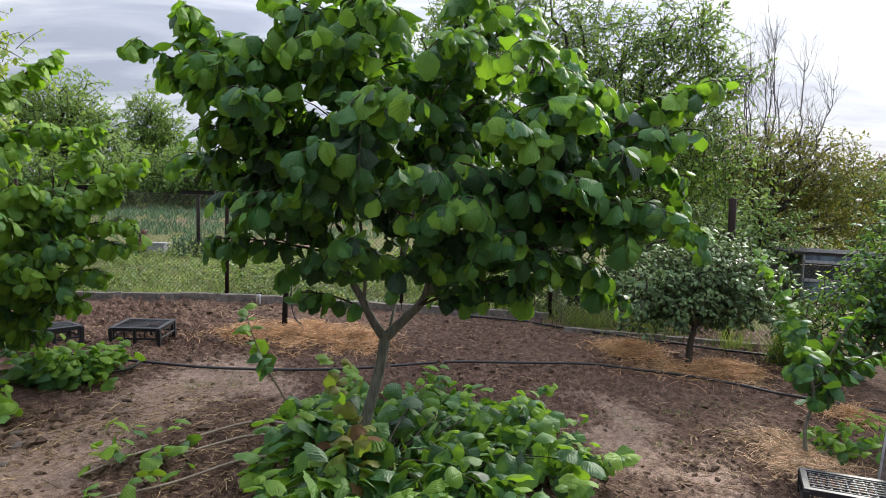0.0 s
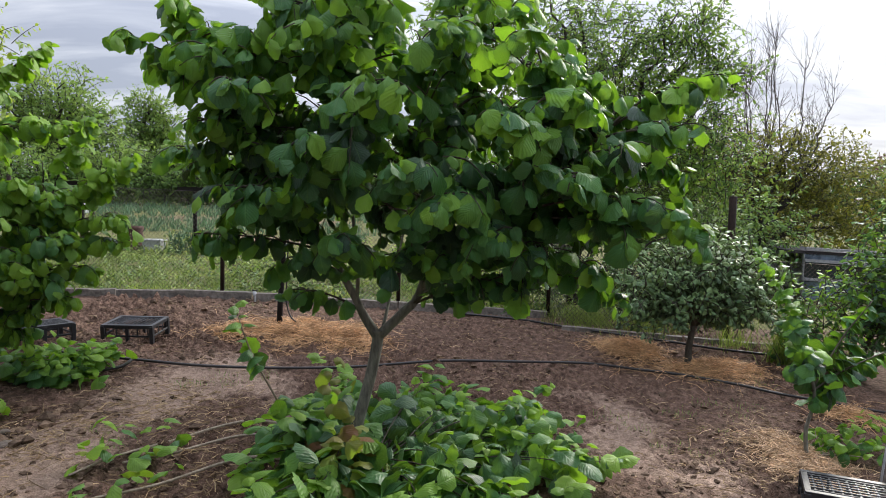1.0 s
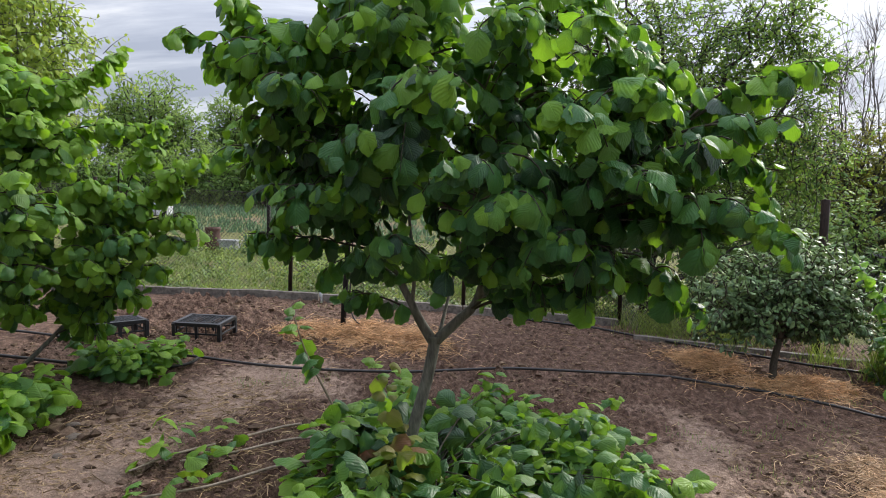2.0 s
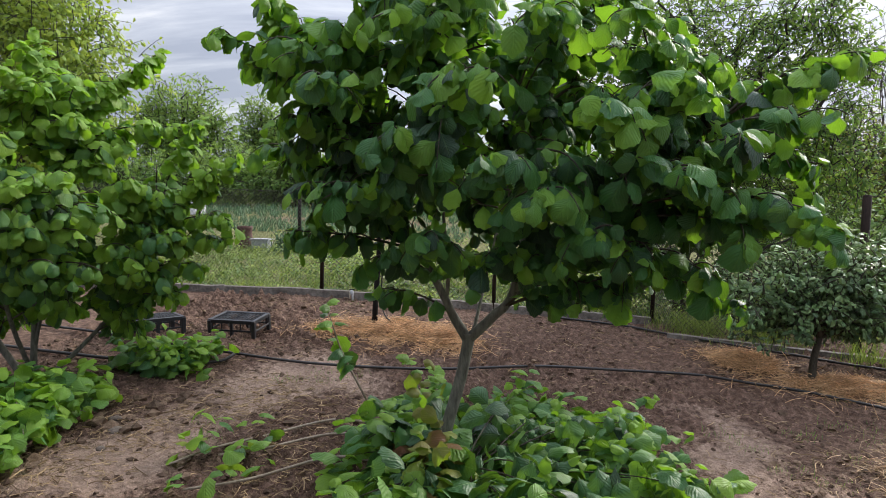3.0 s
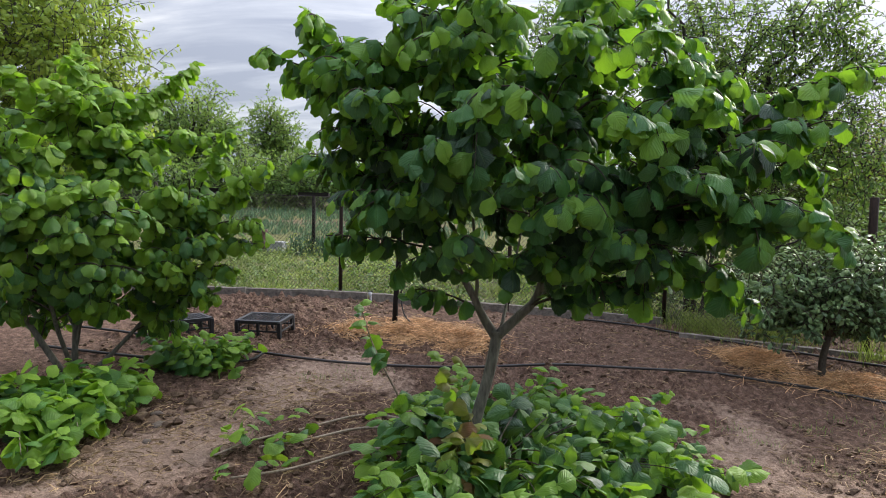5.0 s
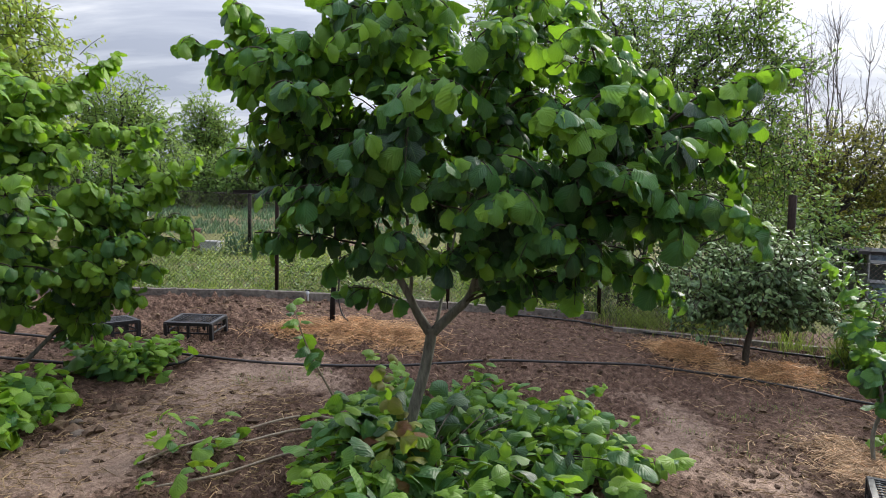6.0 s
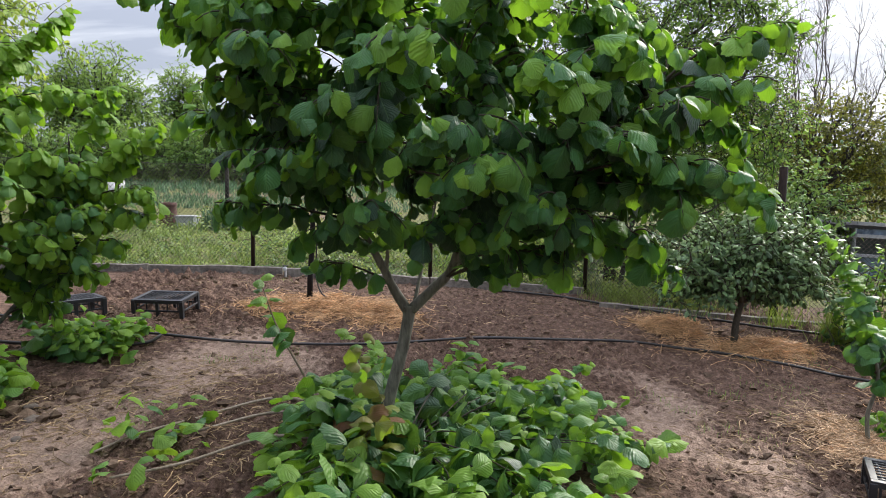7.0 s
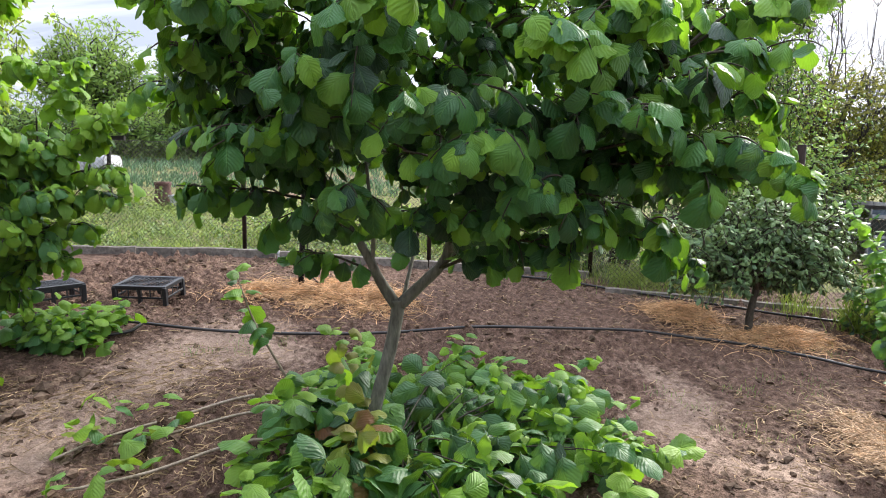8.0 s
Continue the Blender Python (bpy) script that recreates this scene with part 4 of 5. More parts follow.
def hazel_bush():
    x, y = -4.27, 5.1
    base = np.array([x, y, float(land(x, y))])
    t = thing("hazel_bush", base, "bushy hazel with several grey stems and light green leaves", "shrub")
    lines = (
        ([(x, y, base[2] - 0.03), (x + 0.02, y, 0.35), (x + 0.05, y, 0.8), (x + 0.15, y, 1.4), (x + 0.3, y + 0.1, 2.1)], 0.034),
        ([(x - 0.05, y, base[2] - 0.03), (x - 0.25, y - 0.1, 0.35), (x - 0.5, y - 0.15, 0.8), (x - 0.7, y - 0.2, 1.5), (x - 0.7, y - 0.2, 2.1)], 0.034),
        ([(x + 0.05, y, base[2] - 0.03), (x + 0.3, y + 0.2, 0.25), (x + 0.6, y + 0.4, 0.7), (x + 0.85, y + 0.5, 1.3)], 0.026),
        ([(x, y + 0.04, base[2] - 0.03), (x + 0.1, y - 0.3, 0.5), (x + 0.25, y - 0.6, 1.0), (x + 0.3, y - 0.8, 1.5)], 0.024),
        ([(x + 0.03, y, 0.3), (x + 0.12, y, 0.6), (x + 0.35, y + 0.1, 1.1)], 0.018),
    )
    limbs = []
    for pts, r in lines:
        s = spline(pts, 6)
        limbs.append(s)
        g = Geo()
        g.tube(s, np.linspace(r, r * 0.3, len(s)), 8)
        part("stem", g, BARK, t)
    centre = (-4.1, 4.95, 1.35)
    fol, wood = Foliage(), Geo()
    boughs = [((-3.22, 5.4, 2.86), 3, 0.05), ((-3.45, 5.3, 2.68), 4, 0.05), ((-2.85, 5.4, 2.28), 3, 0.06), ((-3.05, 5.3, 2.2), 4, 0.06), ((-2.59, 5.5, 1.98), 3, 0.06), ((-2.76, 5.4, 1.84), 4, 0.06), ((-2.6, 5.4, 1.42), 4, 0.1), ((-2.68, 5.5, 1.24), 4, 0.1),
              ((-3.1, 5.3, 1.55), 5, 0.08), ((-3.1, 5.5, 0.75), 3, 0.15), ((-2.95, 5.6, 1.0), 4, 0.12), ((-3.27, 4.6, 1.42), 5, 0.08), ((-3.5, 4.2, 1.36), 4, 0.1), ((-3.7, 4.2, 1.62), 5, 0.08), ((-3.75, 4.3, 2.5), 5, 0.04), ((-3.5, 4.7, 2.2), 5, 0.05),
              ((-3.35, 5.0, 2.0), 5, 0.05), ((-3.2, 4.9, 1.75), 5, 0.06), ((-3.0, 5.1, 1.25), 4, 0.1), ((-3.3, 4.9, 1.1), 4, 0.1), ((-3.55, 4.5, 1.15), 4, 0.1), ((-3.9, 4.6, 2.75), 4, 0.03), ((-3.6, 5.0, 2.5), 5, 0.04), ((-4.2, 4.3, 2.6), 5, 0.03),
              ((-4.3, 4.1, 1.8), 5, 0.06), ((-4.1, 4.1, 2.2), 5, 0.06), ((-3.2, 5.2, 0.95), 4, 0.12), ((-3.45, 5.5, 0.5), 3, 0.15), ((-3.6, 5.2, 1.5), 4, 0.08), ((-4.1, 5.0, 2.95), 4, 0.03), ((-3.75, 4.35, 2.05), 5, 0.06), ((-3.4, 4.45, 1.75), 5, 0.06),
              ((-3.95, 4.1, 1.5), 5, 0.08), ((-4.2, 4.15, 1.3), 4, 0.08), ((-3.27, 5.0, 1.15), 5, 0.1), ((-3.15, 5.2, 0.92), 4, 0.12), ((-3.64, 4.8, 0.75), 3, 0.12), ((-3.0, 5.2, 1.3), 4, 0.1), ((-3.44, 4.9, 1.84), 5, 0.06), ((-3.38, 5.3, 0.64), 3, 0.12),
              ((-3.8, 4.5, 1.8), 5, 0.06), ((-3.62, 4.6, 1.1), 4, 0.1), ((-3.82, 4.5, 1.1), 4, 0.1), ((-3.5, 4.8, 1.04), 4, 0.1), ((-3.3, 5.1, 1.55), 5, 0.08), ((-3.7, 4.8, 1.5), 5, 0.08), ((-3.7, 5.1, 1.02), 5, 0.1), ((-3.6, 5.2, 0.85), 5, 0.1), ((-3.5, 5.3, 0.66), 4, 0.1), ((-3.35, 5.3, 0.85), 5, 0.1), ((-3.65, 5.0, 1.2), 5, 0.1), ((-3.35, 5.1, 1.38), 6, 0.08), ((-3.42, 5.1, 1.65), 6, 0.08), ((-4.5, 4.9, 0.9), 5, 0.1), ((-4.7, 5.2, 0.75), 5, 0.1), ((-4.45, 5.3, 0.7), 5, 0.1), ((-4.6, 4.7, 0.7), 4, 0.1), ((-4.8, 5.4, 0.5), 4, 0.1), ((-4.2, 5.5, 0.75), 4, 0.1), ((-3.95, 5.5, 0.7), 4, 0.1), ((-3.75, 5.6, 0.55), 4, 0.1)]
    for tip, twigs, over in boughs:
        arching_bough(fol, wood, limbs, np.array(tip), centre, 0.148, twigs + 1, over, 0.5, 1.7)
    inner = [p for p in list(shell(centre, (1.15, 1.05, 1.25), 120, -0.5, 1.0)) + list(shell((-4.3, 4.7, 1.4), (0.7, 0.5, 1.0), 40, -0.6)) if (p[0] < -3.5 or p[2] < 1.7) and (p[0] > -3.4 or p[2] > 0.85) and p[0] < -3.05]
    # lower tone than the boughs: the bush's inner shade set as leaf colour
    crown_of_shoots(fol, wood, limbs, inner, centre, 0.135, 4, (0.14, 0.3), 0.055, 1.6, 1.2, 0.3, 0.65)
    part("branchwork", wood, TWIG, t, kind="stuff")
    hang_leaves(fol, t, HAZEL_LOW, lambda p: p[:, 1] - 0.5 * p[:, 0], 260, "crown", "crown of light green hazel leaves")
    low_base = np.array([-3.7, 4.25, float(land(-3.7, 4.25))])
    t2 = thing("hazel_suckers", low_base, "low light green hazel suckers spreading over the soil", "shrub")
    ends = []
    for k in range(54):
        a, r = rng.uniform(0, PI2), math.sqrt(rng.uniform(0.03, 1))
        ends.append((-3.5 + 0.5 * r * math.cos(a), 3.98 + 0.52 * r * math.sin(a)))
    ends += [(-3.38, 4.6), (-3.3, 4.7), (-3.45, 4.75), (-3.25, 4.55), (-2.95, 3.4), (-3.0, 3.3), (-3.1, 3.25), (-3.2, 3.4), (-3.0, 3.6)]
    skirt(t2, low_base, ends, HAZEL_LOW, 0.5, 0.19, 9, 0.0, 0.26, "foliage", "mat of light green leaves", lambda p: p[:, 1], 200)
    t3 = thing("hazel_suckers", (-3.75, 5.55, float(land(-3.75, 5.55))), "low hazel shoots lying over the black hose", "shrub")
    ends = [(-3.25 + 0.28 * rng.normal(), 5.72 + 0.14 * rng.normal()) for k in range(30)]
    skirt(t3, (-3.8, 5.6, float(land(-3.8, 5.6))), ends, HAZEL_LOW, 0.3, 0.165, 9, 0.0, 0.28, "foliage", "", lambda p: p[:, 1], 60)


rng = np.random.default_rng(23)
hazel_bush()


def hazel_sapling():
    x, y = 2.95, 4.98
    base = np.array([x, y, float(land(x, y))])
    t = thing("hazel_sapling", base, "young hazel sapling with a thin stem leaning over straw", "tree")
    main = spline([(x, y, base[2] - 0.03), (x - 0.03, y, -0.1), (x + 0.02, y, 0.12), (x + 0.0, y, 0.3), (2.82, 4.95, 0.62), (2.66, 4.9, 0.98), (2.48, 4.95, 1.27)], 6)
    g = Geo()
    g.tube(main, np.interp(np.linspace(0, 1, len(main)), [0, 0.5, 1], [0.016, 0.012, 0.004]), 8)
    part("stem", g, BARK, t)
    side = spline([(2.95, 4.98, 0.22), (3.2, 5.05, 0.35), (3.5, 5.15, 0.45), (3.75, 5.25, 0.5)], 6)
    side2 = spline([(2.96, 4.98, 0.25), (3.3, 5.2, 0.6), (3.6, 5.3, 0.9)], 6)
    fol, wood = Foliage(), Geo()
    for s in (side, side2):
        wood.tube(s, np.linspace(0.009, 0.004, len(s)), 6)
    part("branchwork", wood, TWIG, t)
    c = (3.0, 5.1, 0.4)
    fol.twig(main, c, 0.46, 0.013, 0.125, 0.45, 0.5, 0.8, 0.7, 0.35, 0.8)
    fol.twig(side, c, 0.12, 0.026, 0.16, 0.12, 0.4, 0.9, 0.5, 0.3, 0.8)
    fol.twig(side2, c, 0.12, 0.028, 0.16, 0.15, 0.4, 0.9, 0.5, 0.4, 0.8)
    for k in range(13):
        p = main[int(len(main) * rng.uniform(0.42, 0.72))]
        w = unit(rng.normal(size=3))
        q = bezier(p, p + 0.07 * w, p + 0.16 * w - (0, 0, 0.03), 4)
        fol.twig(q, c, 0.2, 0.035, 0.14, 0.2, 0.4)
    hang_leaves(fol, t, HAZEL, lambda p: p[:, 1], 120, "crown", "small crown of green leaves")
    t2 = thing("hazel_suckers", (3.1, 5.05, float(land(3.1, 5.05))), "few hazel suckers with reddish tips beside the sapling", "shrub")
    ends = [(3.25, 5.1), (3.35, 5.2), (3.5, 5.05), (3.6, 5.3), (3.45, 4.85), (3.2, 5.3), (3.8, 5.2), (3.55, 4.75)]
    skirt(t2, (3.05, 5.0, float(land(3.05, 5.0))), ends, HAZEL_LOW, 0.3, 0.11, 8, 0.35, 0.45, "foliage", "", lambda p: p[:, 1], 20)


rng = np.random.default_rng(24)
hazel_sapling()


def leafy_mass(name, base, eggs, twigs, per, size, shapes, leafmat, woodmat, label, category, trunk_r=0.06, limbs=7, hang=0.25, twig_len=0.35, tone=0.3, group="", fork=0.45, low=-0.9):
    """A tree or shrub: trunk, limbs into the egg-shaped parts of its crown, and twigs full of leaves in uneven clumps."""
    base = np.asarray(base, float)
    t = thing(name, base, label, category, group)
    eggs = [(np.asarray(c, float), np.asarray(r, float)) for c, r in eggs]
    heart = np.mean([c for c, r in eggs], 0)
    split = base + (heart - base) * fork
    g = Geo()
    g.tube(spline([base - (0, 0, 0.05), base + (split - base) * 0.5 + rng.normal(0, trunk_r, 3) * (1, 1, 0), split], 5), np.linspace(trunk_r, trunk_r * 0.7, 11), 8)
    trunk = part("trunk", g, woodmat, t)
    ends = []
    for k in range(limbs):
        c, r = eggs[k % len(eggs)]
        w = unit(rng.normal(size=3) + (0, 0, 0.5))
        end = c + w * r * rng.uniform(0.55, 0.9)
        s = bezier(split, split + (end - split) * 0.5 + np.array([0, 0, 0.12]) * np.linalg.norm(end - split), end, 9)
        s[1:-1] += rng.normal(0, 0.02 * np.linalg.norm(end - split), (7, 3))
        g = Geo()
        g.tube(s, np.linspace(trunk_r * 0.55, trunk_r * 0.1, 9), 6)
        part("limb", g, woodmat, trunk)
        ends.append(s)
    fol, wood = Foliage(), Geo()
    vol = np.array([np.prod(r) ** 0.67 for c, r in eggs])
    for (c, r), share in zip(eggs, vol / vol.sum()):
        n = int(twigs * share)
        clumps = shell(c, r * 0.8, max(6, n // 9), low, rng.uniform(0, 6))
        for k in range(n):
            q = clumps[rng.integers(len(clumps))] + rng.normal(size=3) * r * 0.24
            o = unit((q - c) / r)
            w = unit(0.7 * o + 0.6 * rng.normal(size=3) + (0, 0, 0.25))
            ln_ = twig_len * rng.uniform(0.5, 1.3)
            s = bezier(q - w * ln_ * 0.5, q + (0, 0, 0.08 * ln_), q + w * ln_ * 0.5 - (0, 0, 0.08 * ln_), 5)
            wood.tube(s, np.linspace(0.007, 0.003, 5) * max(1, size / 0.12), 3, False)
            # tone rises towards the top of each egg
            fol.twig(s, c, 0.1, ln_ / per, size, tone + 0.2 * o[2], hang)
    part("branchwork", wood, woodmat, t, kind="stuff")
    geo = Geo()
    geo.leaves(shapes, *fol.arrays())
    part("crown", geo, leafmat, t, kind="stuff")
    return t


def gz(x, y):
    return (x, y, float(land(x, y)))


rng = np.random.default_rng(31)
# fruit bush by the right-hand edging
leafy_mass("fruit_bush", gz(2.8, 7.08), [((2.42, 7.3, 0.72), (0.42, 0.42, 0.42)), ((3.0, 7.3, 0.98), (0.5, 0.45, 0.42)), ((2.75, 7.2, 0.56), (0.55, 0.4, 0.27)), ((3.35, 7.35, 0.78), (0.5, 0.42, 0.42)), ((3.35, 7.3, 0.54), (0.42, 0.38, 0.25))],
           760, 9, 0.092, OVAL_SHAPES, FRUIT, TWIG, "low fruit tree with narrow grey-green leaves and a short trunk", "tree", 0.042, 9, 0.15, 0.26, 0.25, "", 0.55)
# green thicket behind the fruit bush
leafy_mass("raspberry_thicket", gz(4.7, 7.1), [((4.55, 7.3, 0.3), (0.65, 0.5, 0.6)), ((5.15, 7.0, 0.75), (0.6, 0.55, 0.65)), ((5.5, 7.4, 1.2), (0.55, 0.5, 0.6))],
           640, 8, 0.1, OVAL_SHAPES, HAZEL_LOW, TWIG, "thicket of fresh green cane leaves by the fence", "shrub", 0.02, 8, 0.3, 0.3, 0.25)
leafy_mass("lilac_shrub", gz(2.3, 10.3), [((1.4, 10.3, 0.9), (0.9, 0.7, 0.8)), ((2.6, 10.4, 1.2), (1.2, 0.8, 1.1)), ((3.9, 10.6, 1.2), (1.1, 0.8, 1.0))],
           640, 8, 0.1, OVAL_SHAPES, FARLEAF, DARK_BARK, "dark green shrub growing behind the fence", "shrub", 0.05, 9, 0.2, 0.4, 0.1)
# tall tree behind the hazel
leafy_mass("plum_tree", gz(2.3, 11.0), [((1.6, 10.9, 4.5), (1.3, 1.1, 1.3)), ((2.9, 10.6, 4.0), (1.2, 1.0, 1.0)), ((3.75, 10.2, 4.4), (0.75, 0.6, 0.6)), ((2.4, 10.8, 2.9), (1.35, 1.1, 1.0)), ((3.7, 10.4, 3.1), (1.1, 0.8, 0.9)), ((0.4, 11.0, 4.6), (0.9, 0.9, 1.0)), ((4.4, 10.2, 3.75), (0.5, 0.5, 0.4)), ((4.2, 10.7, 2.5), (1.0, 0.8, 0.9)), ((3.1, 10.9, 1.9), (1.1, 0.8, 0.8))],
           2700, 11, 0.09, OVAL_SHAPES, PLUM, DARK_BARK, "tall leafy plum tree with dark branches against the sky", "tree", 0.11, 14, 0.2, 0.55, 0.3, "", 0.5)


def bare_crown():
    """Olive tree with leafless upright twigs above."""
    t = leafy_mass("willow_tree", gz(7.6, 16.5), [((7.2, 16.5, 2.7), (1.2, 1.0, 1.2)), ((8.8, 16.5, 2.8), (1.3, 1.0, 1.3)), ((10.2, 16.5, 2.5), (1.2, 1.0, 1.1)), ((8.3, 16.6, 1.5), (1.8, 1.0, 0.9)), ((10.6, 16.7, 1.2), (1.0, 0.8, 0.8))],
                   1500, 10, 0.12, OVAL_SHAPES, OLIVE, DARK_BARK, "yellow-olive tree with bare dark branches above its crown", "tree", 0.16, 16, 0.2, 0.6, 0.3, "", 0.35)
    wood = Geo()
    for k in range(11):
        a = -1.0 + 2.0 * k / 10
        s0 = np.array([8.4 + 0.7 * a, 16.5 + 0.3 * rng.normal(), 2.3])
        top = np.array([8.45 + 1.35 * a + 0.15 * rng.normal(), 16.5 + 0.5 * rng.normal(), 6.5 - 2.0 * abs(a - 0.0) + 0.4 * rng.normal()])
        s = bezier(s0, 0.5 * (s0 + top) + (0.12 * a, 0, 0.2), top, 12)
        s[1:-1] += rng.normal(0, 0.035, (10, 3))
        wood.tube(s, np.linspace(0.024, 0.005, 12), 5)
        for j in range(17):
            i = rng.integers(2, 11)
            w = unit((rng.normal(0, 0.45), rng.normal(0, 0.4), 1.0))
            ln_ = rng.uniform(0.3, 0.8)
            q = bezier(s[i], s[i] + w * ln_ * 0.5 + rng.normal(0, 0.06, 3), s[i] + w * ln_ + (0, 0, 0.12), 6)
            wood.tube(q, np.linspace(0.007, 0.003, 6), 4)
            for m in range(3):
                p = q[rng.integers(2, 6)]
                w2 = unit(w + rng.normal(0, 0.5, 3))
                wood.tube([p, p + w2 * 0.2, p + w2 * 0.38 + (0, 0, 0.05)], [0.004, 0.003, 0.002], 3)
    part("bare_top", wood, GREY_BARK, t, "leafless upright twigs", kind="stuff")


rng = np.random.default_rng(32)
bare_crown()
leafy_mass("walnut_tree", gz(-11.5, 12.6), [((-11.4, 12.5, 4.4), (2.4, 2.0, 2.2)), ((-10.1, 12.3, 4.6), (1.5, 1.3, 1.3)), ((-10.4, 12.4, 3.2), (1.6, 1.3, 1.1)), ((-12.0, 12.5, 6.2), (2.0, 1.6, 1.4))],
           2000, 10, 0.17, OVAL_SHAPES, WALNUT, GREY_BARK, "tall walnut tree with yellow-green drooping leaves", "tree", 0.18, 12, 0.5, 0.6, 0.35, "", 0.4)
leafy_mass("elm_tree", gz(-23, 38), [((-22.6, 38, 6.6), (2.8, 2.4, 2.6)), ((-21.4, 38, 5.4), (2.3, 2.0, 2.2)), ((-24.4, 38, 6.0), (1.8, 1.8, 2.4))],
           850, 11, 0.34, FAR_SHAPES, FARLEAF, DARK_BARK, "broad green tree beyond the gardens", "tree", 0.3, 12, 0.2, 1.1, 0.6, "", 0.5)
leafy_mass("ash_tree", gz(-19, 42), [((-19.4, 42, 7.2), (1.5, 1.4, 1.9)), ((-18.2, 42, 6.6), (1.2, 1.2, 1.6)), ((-19.0, 42, 5.0), (2.6, 1.8, 1.7))],
           620, 11, 0.30, FAR_SHAPES, FARLEAF, DARK_BARK, "slender green tree with an open crown far off", "tree", 0.22, 10, 0.2, 1.0, 0.5, "", 0.5)
leafy_mass("maple_tree", gz(25.6, 36), [((25.2, 36, 4.0), (1.4, 1.4, 1.5)), ((26.6, 36, 3.6), (1.8, 1.6, 1.6))],
           260, 9, 0.22, FAR_SHAPES, RUSTLEAF, DARK_BARK, "rust-red tree far beyond the fence", "tree", 0.2, 8, 0.2, 0.9, 0.3, "", 0.5)
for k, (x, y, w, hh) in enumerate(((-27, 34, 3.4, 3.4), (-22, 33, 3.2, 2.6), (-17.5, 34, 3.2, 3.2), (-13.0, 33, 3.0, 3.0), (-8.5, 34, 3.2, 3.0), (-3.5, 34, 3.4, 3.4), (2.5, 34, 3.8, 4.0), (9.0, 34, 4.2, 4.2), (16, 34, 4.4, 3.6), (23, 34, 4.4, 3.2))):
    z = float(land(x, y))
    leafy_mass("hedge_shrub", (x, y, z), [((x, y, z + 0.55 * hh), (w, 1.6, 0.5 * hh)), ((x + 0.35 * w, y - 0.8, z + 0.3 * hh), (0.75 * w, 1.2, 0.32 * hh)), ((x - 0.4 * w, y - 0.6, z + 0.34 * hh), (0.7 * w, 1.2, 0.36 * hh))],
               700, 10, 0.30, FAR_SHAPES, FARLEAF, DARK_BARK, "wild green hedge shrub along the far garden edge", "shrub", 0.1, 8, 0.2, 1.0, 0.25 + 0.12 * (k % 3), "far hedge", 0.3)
leafy_mass("garden_bush", gz(7.5, 13.9), [((6.2, 13.6, 0.9), (1.5, 1.0, 1.2)), ((5.1, 12.6, 1.0), (1.2, 1.0, 1.2))],
           700, 9, 0.14, OVAL_SHAPES, FARLEAF, DARK_BARK, "shady green bush beyond the fence", "shrub", 0.06, 8, 0.2, 0.5, 0.15)

# ---- edging, fence and posts ----
FENCE = [(-8.5, 9.35), (1.65, 9.5), (1.75, 8.75), (5.6, 8.45)]


def edging():
    t = thing("garden_edging", gz(-2.5, 9.3), "weathered grey boards set on edge along the garden fence", "edging", kind="structure")
    runs = [((-6.6, 9.24), (-4.7, 9.27)), ((-4.68, 9.25), (-2.72, 9.28)), ((-2.68, 9.24), (-0.6, 9.3)), ((-0.58, 9.27), (1.6, 9.33)), ((1.68, 8.58), (3.0, 8.42)), ((3.02, 8.4), (4.6, 8.25)), ((-8.6, 9.2), (-6.62, 9.24))]
    for (ax, ay), (bx, by) in runs:
        geo = Geo()
        n = 9
        pts = []
        for k in range(n):
            f = k / (n - 1)
            x, y = ax + (bx - ax) * f, ay + (by - ay) * f
            z = float(land(x, y))
            sag = 0.005 * rng.normal() - (0.05 if ax > 1.6 else 0.0)
            pts += [(x, y + 0.008 * rng.normal(), z - 0.06), (x, y + 0.045, z - 0.06), (x, y + 0.05, z + 0.115 + sag), (x, y + 0.006 * rng.normal(), z + 0.105 + sag)]
        faces = [(i * 4 + j, (i + 1) * 4 + j, (i + 1) * 4 + (j + 1) % 4, i * 4 + (j + 1) % 4) for i in range(n - 1) for j in range(4)]
        geo.add(pts, faces + [(0, 1, 2, 3), (n * 4 - 1, n * 4 - 2, n * 4 - 3, n * 4 - 4)])
        part("board", geo, KERB, t, smooth=False)


edging()


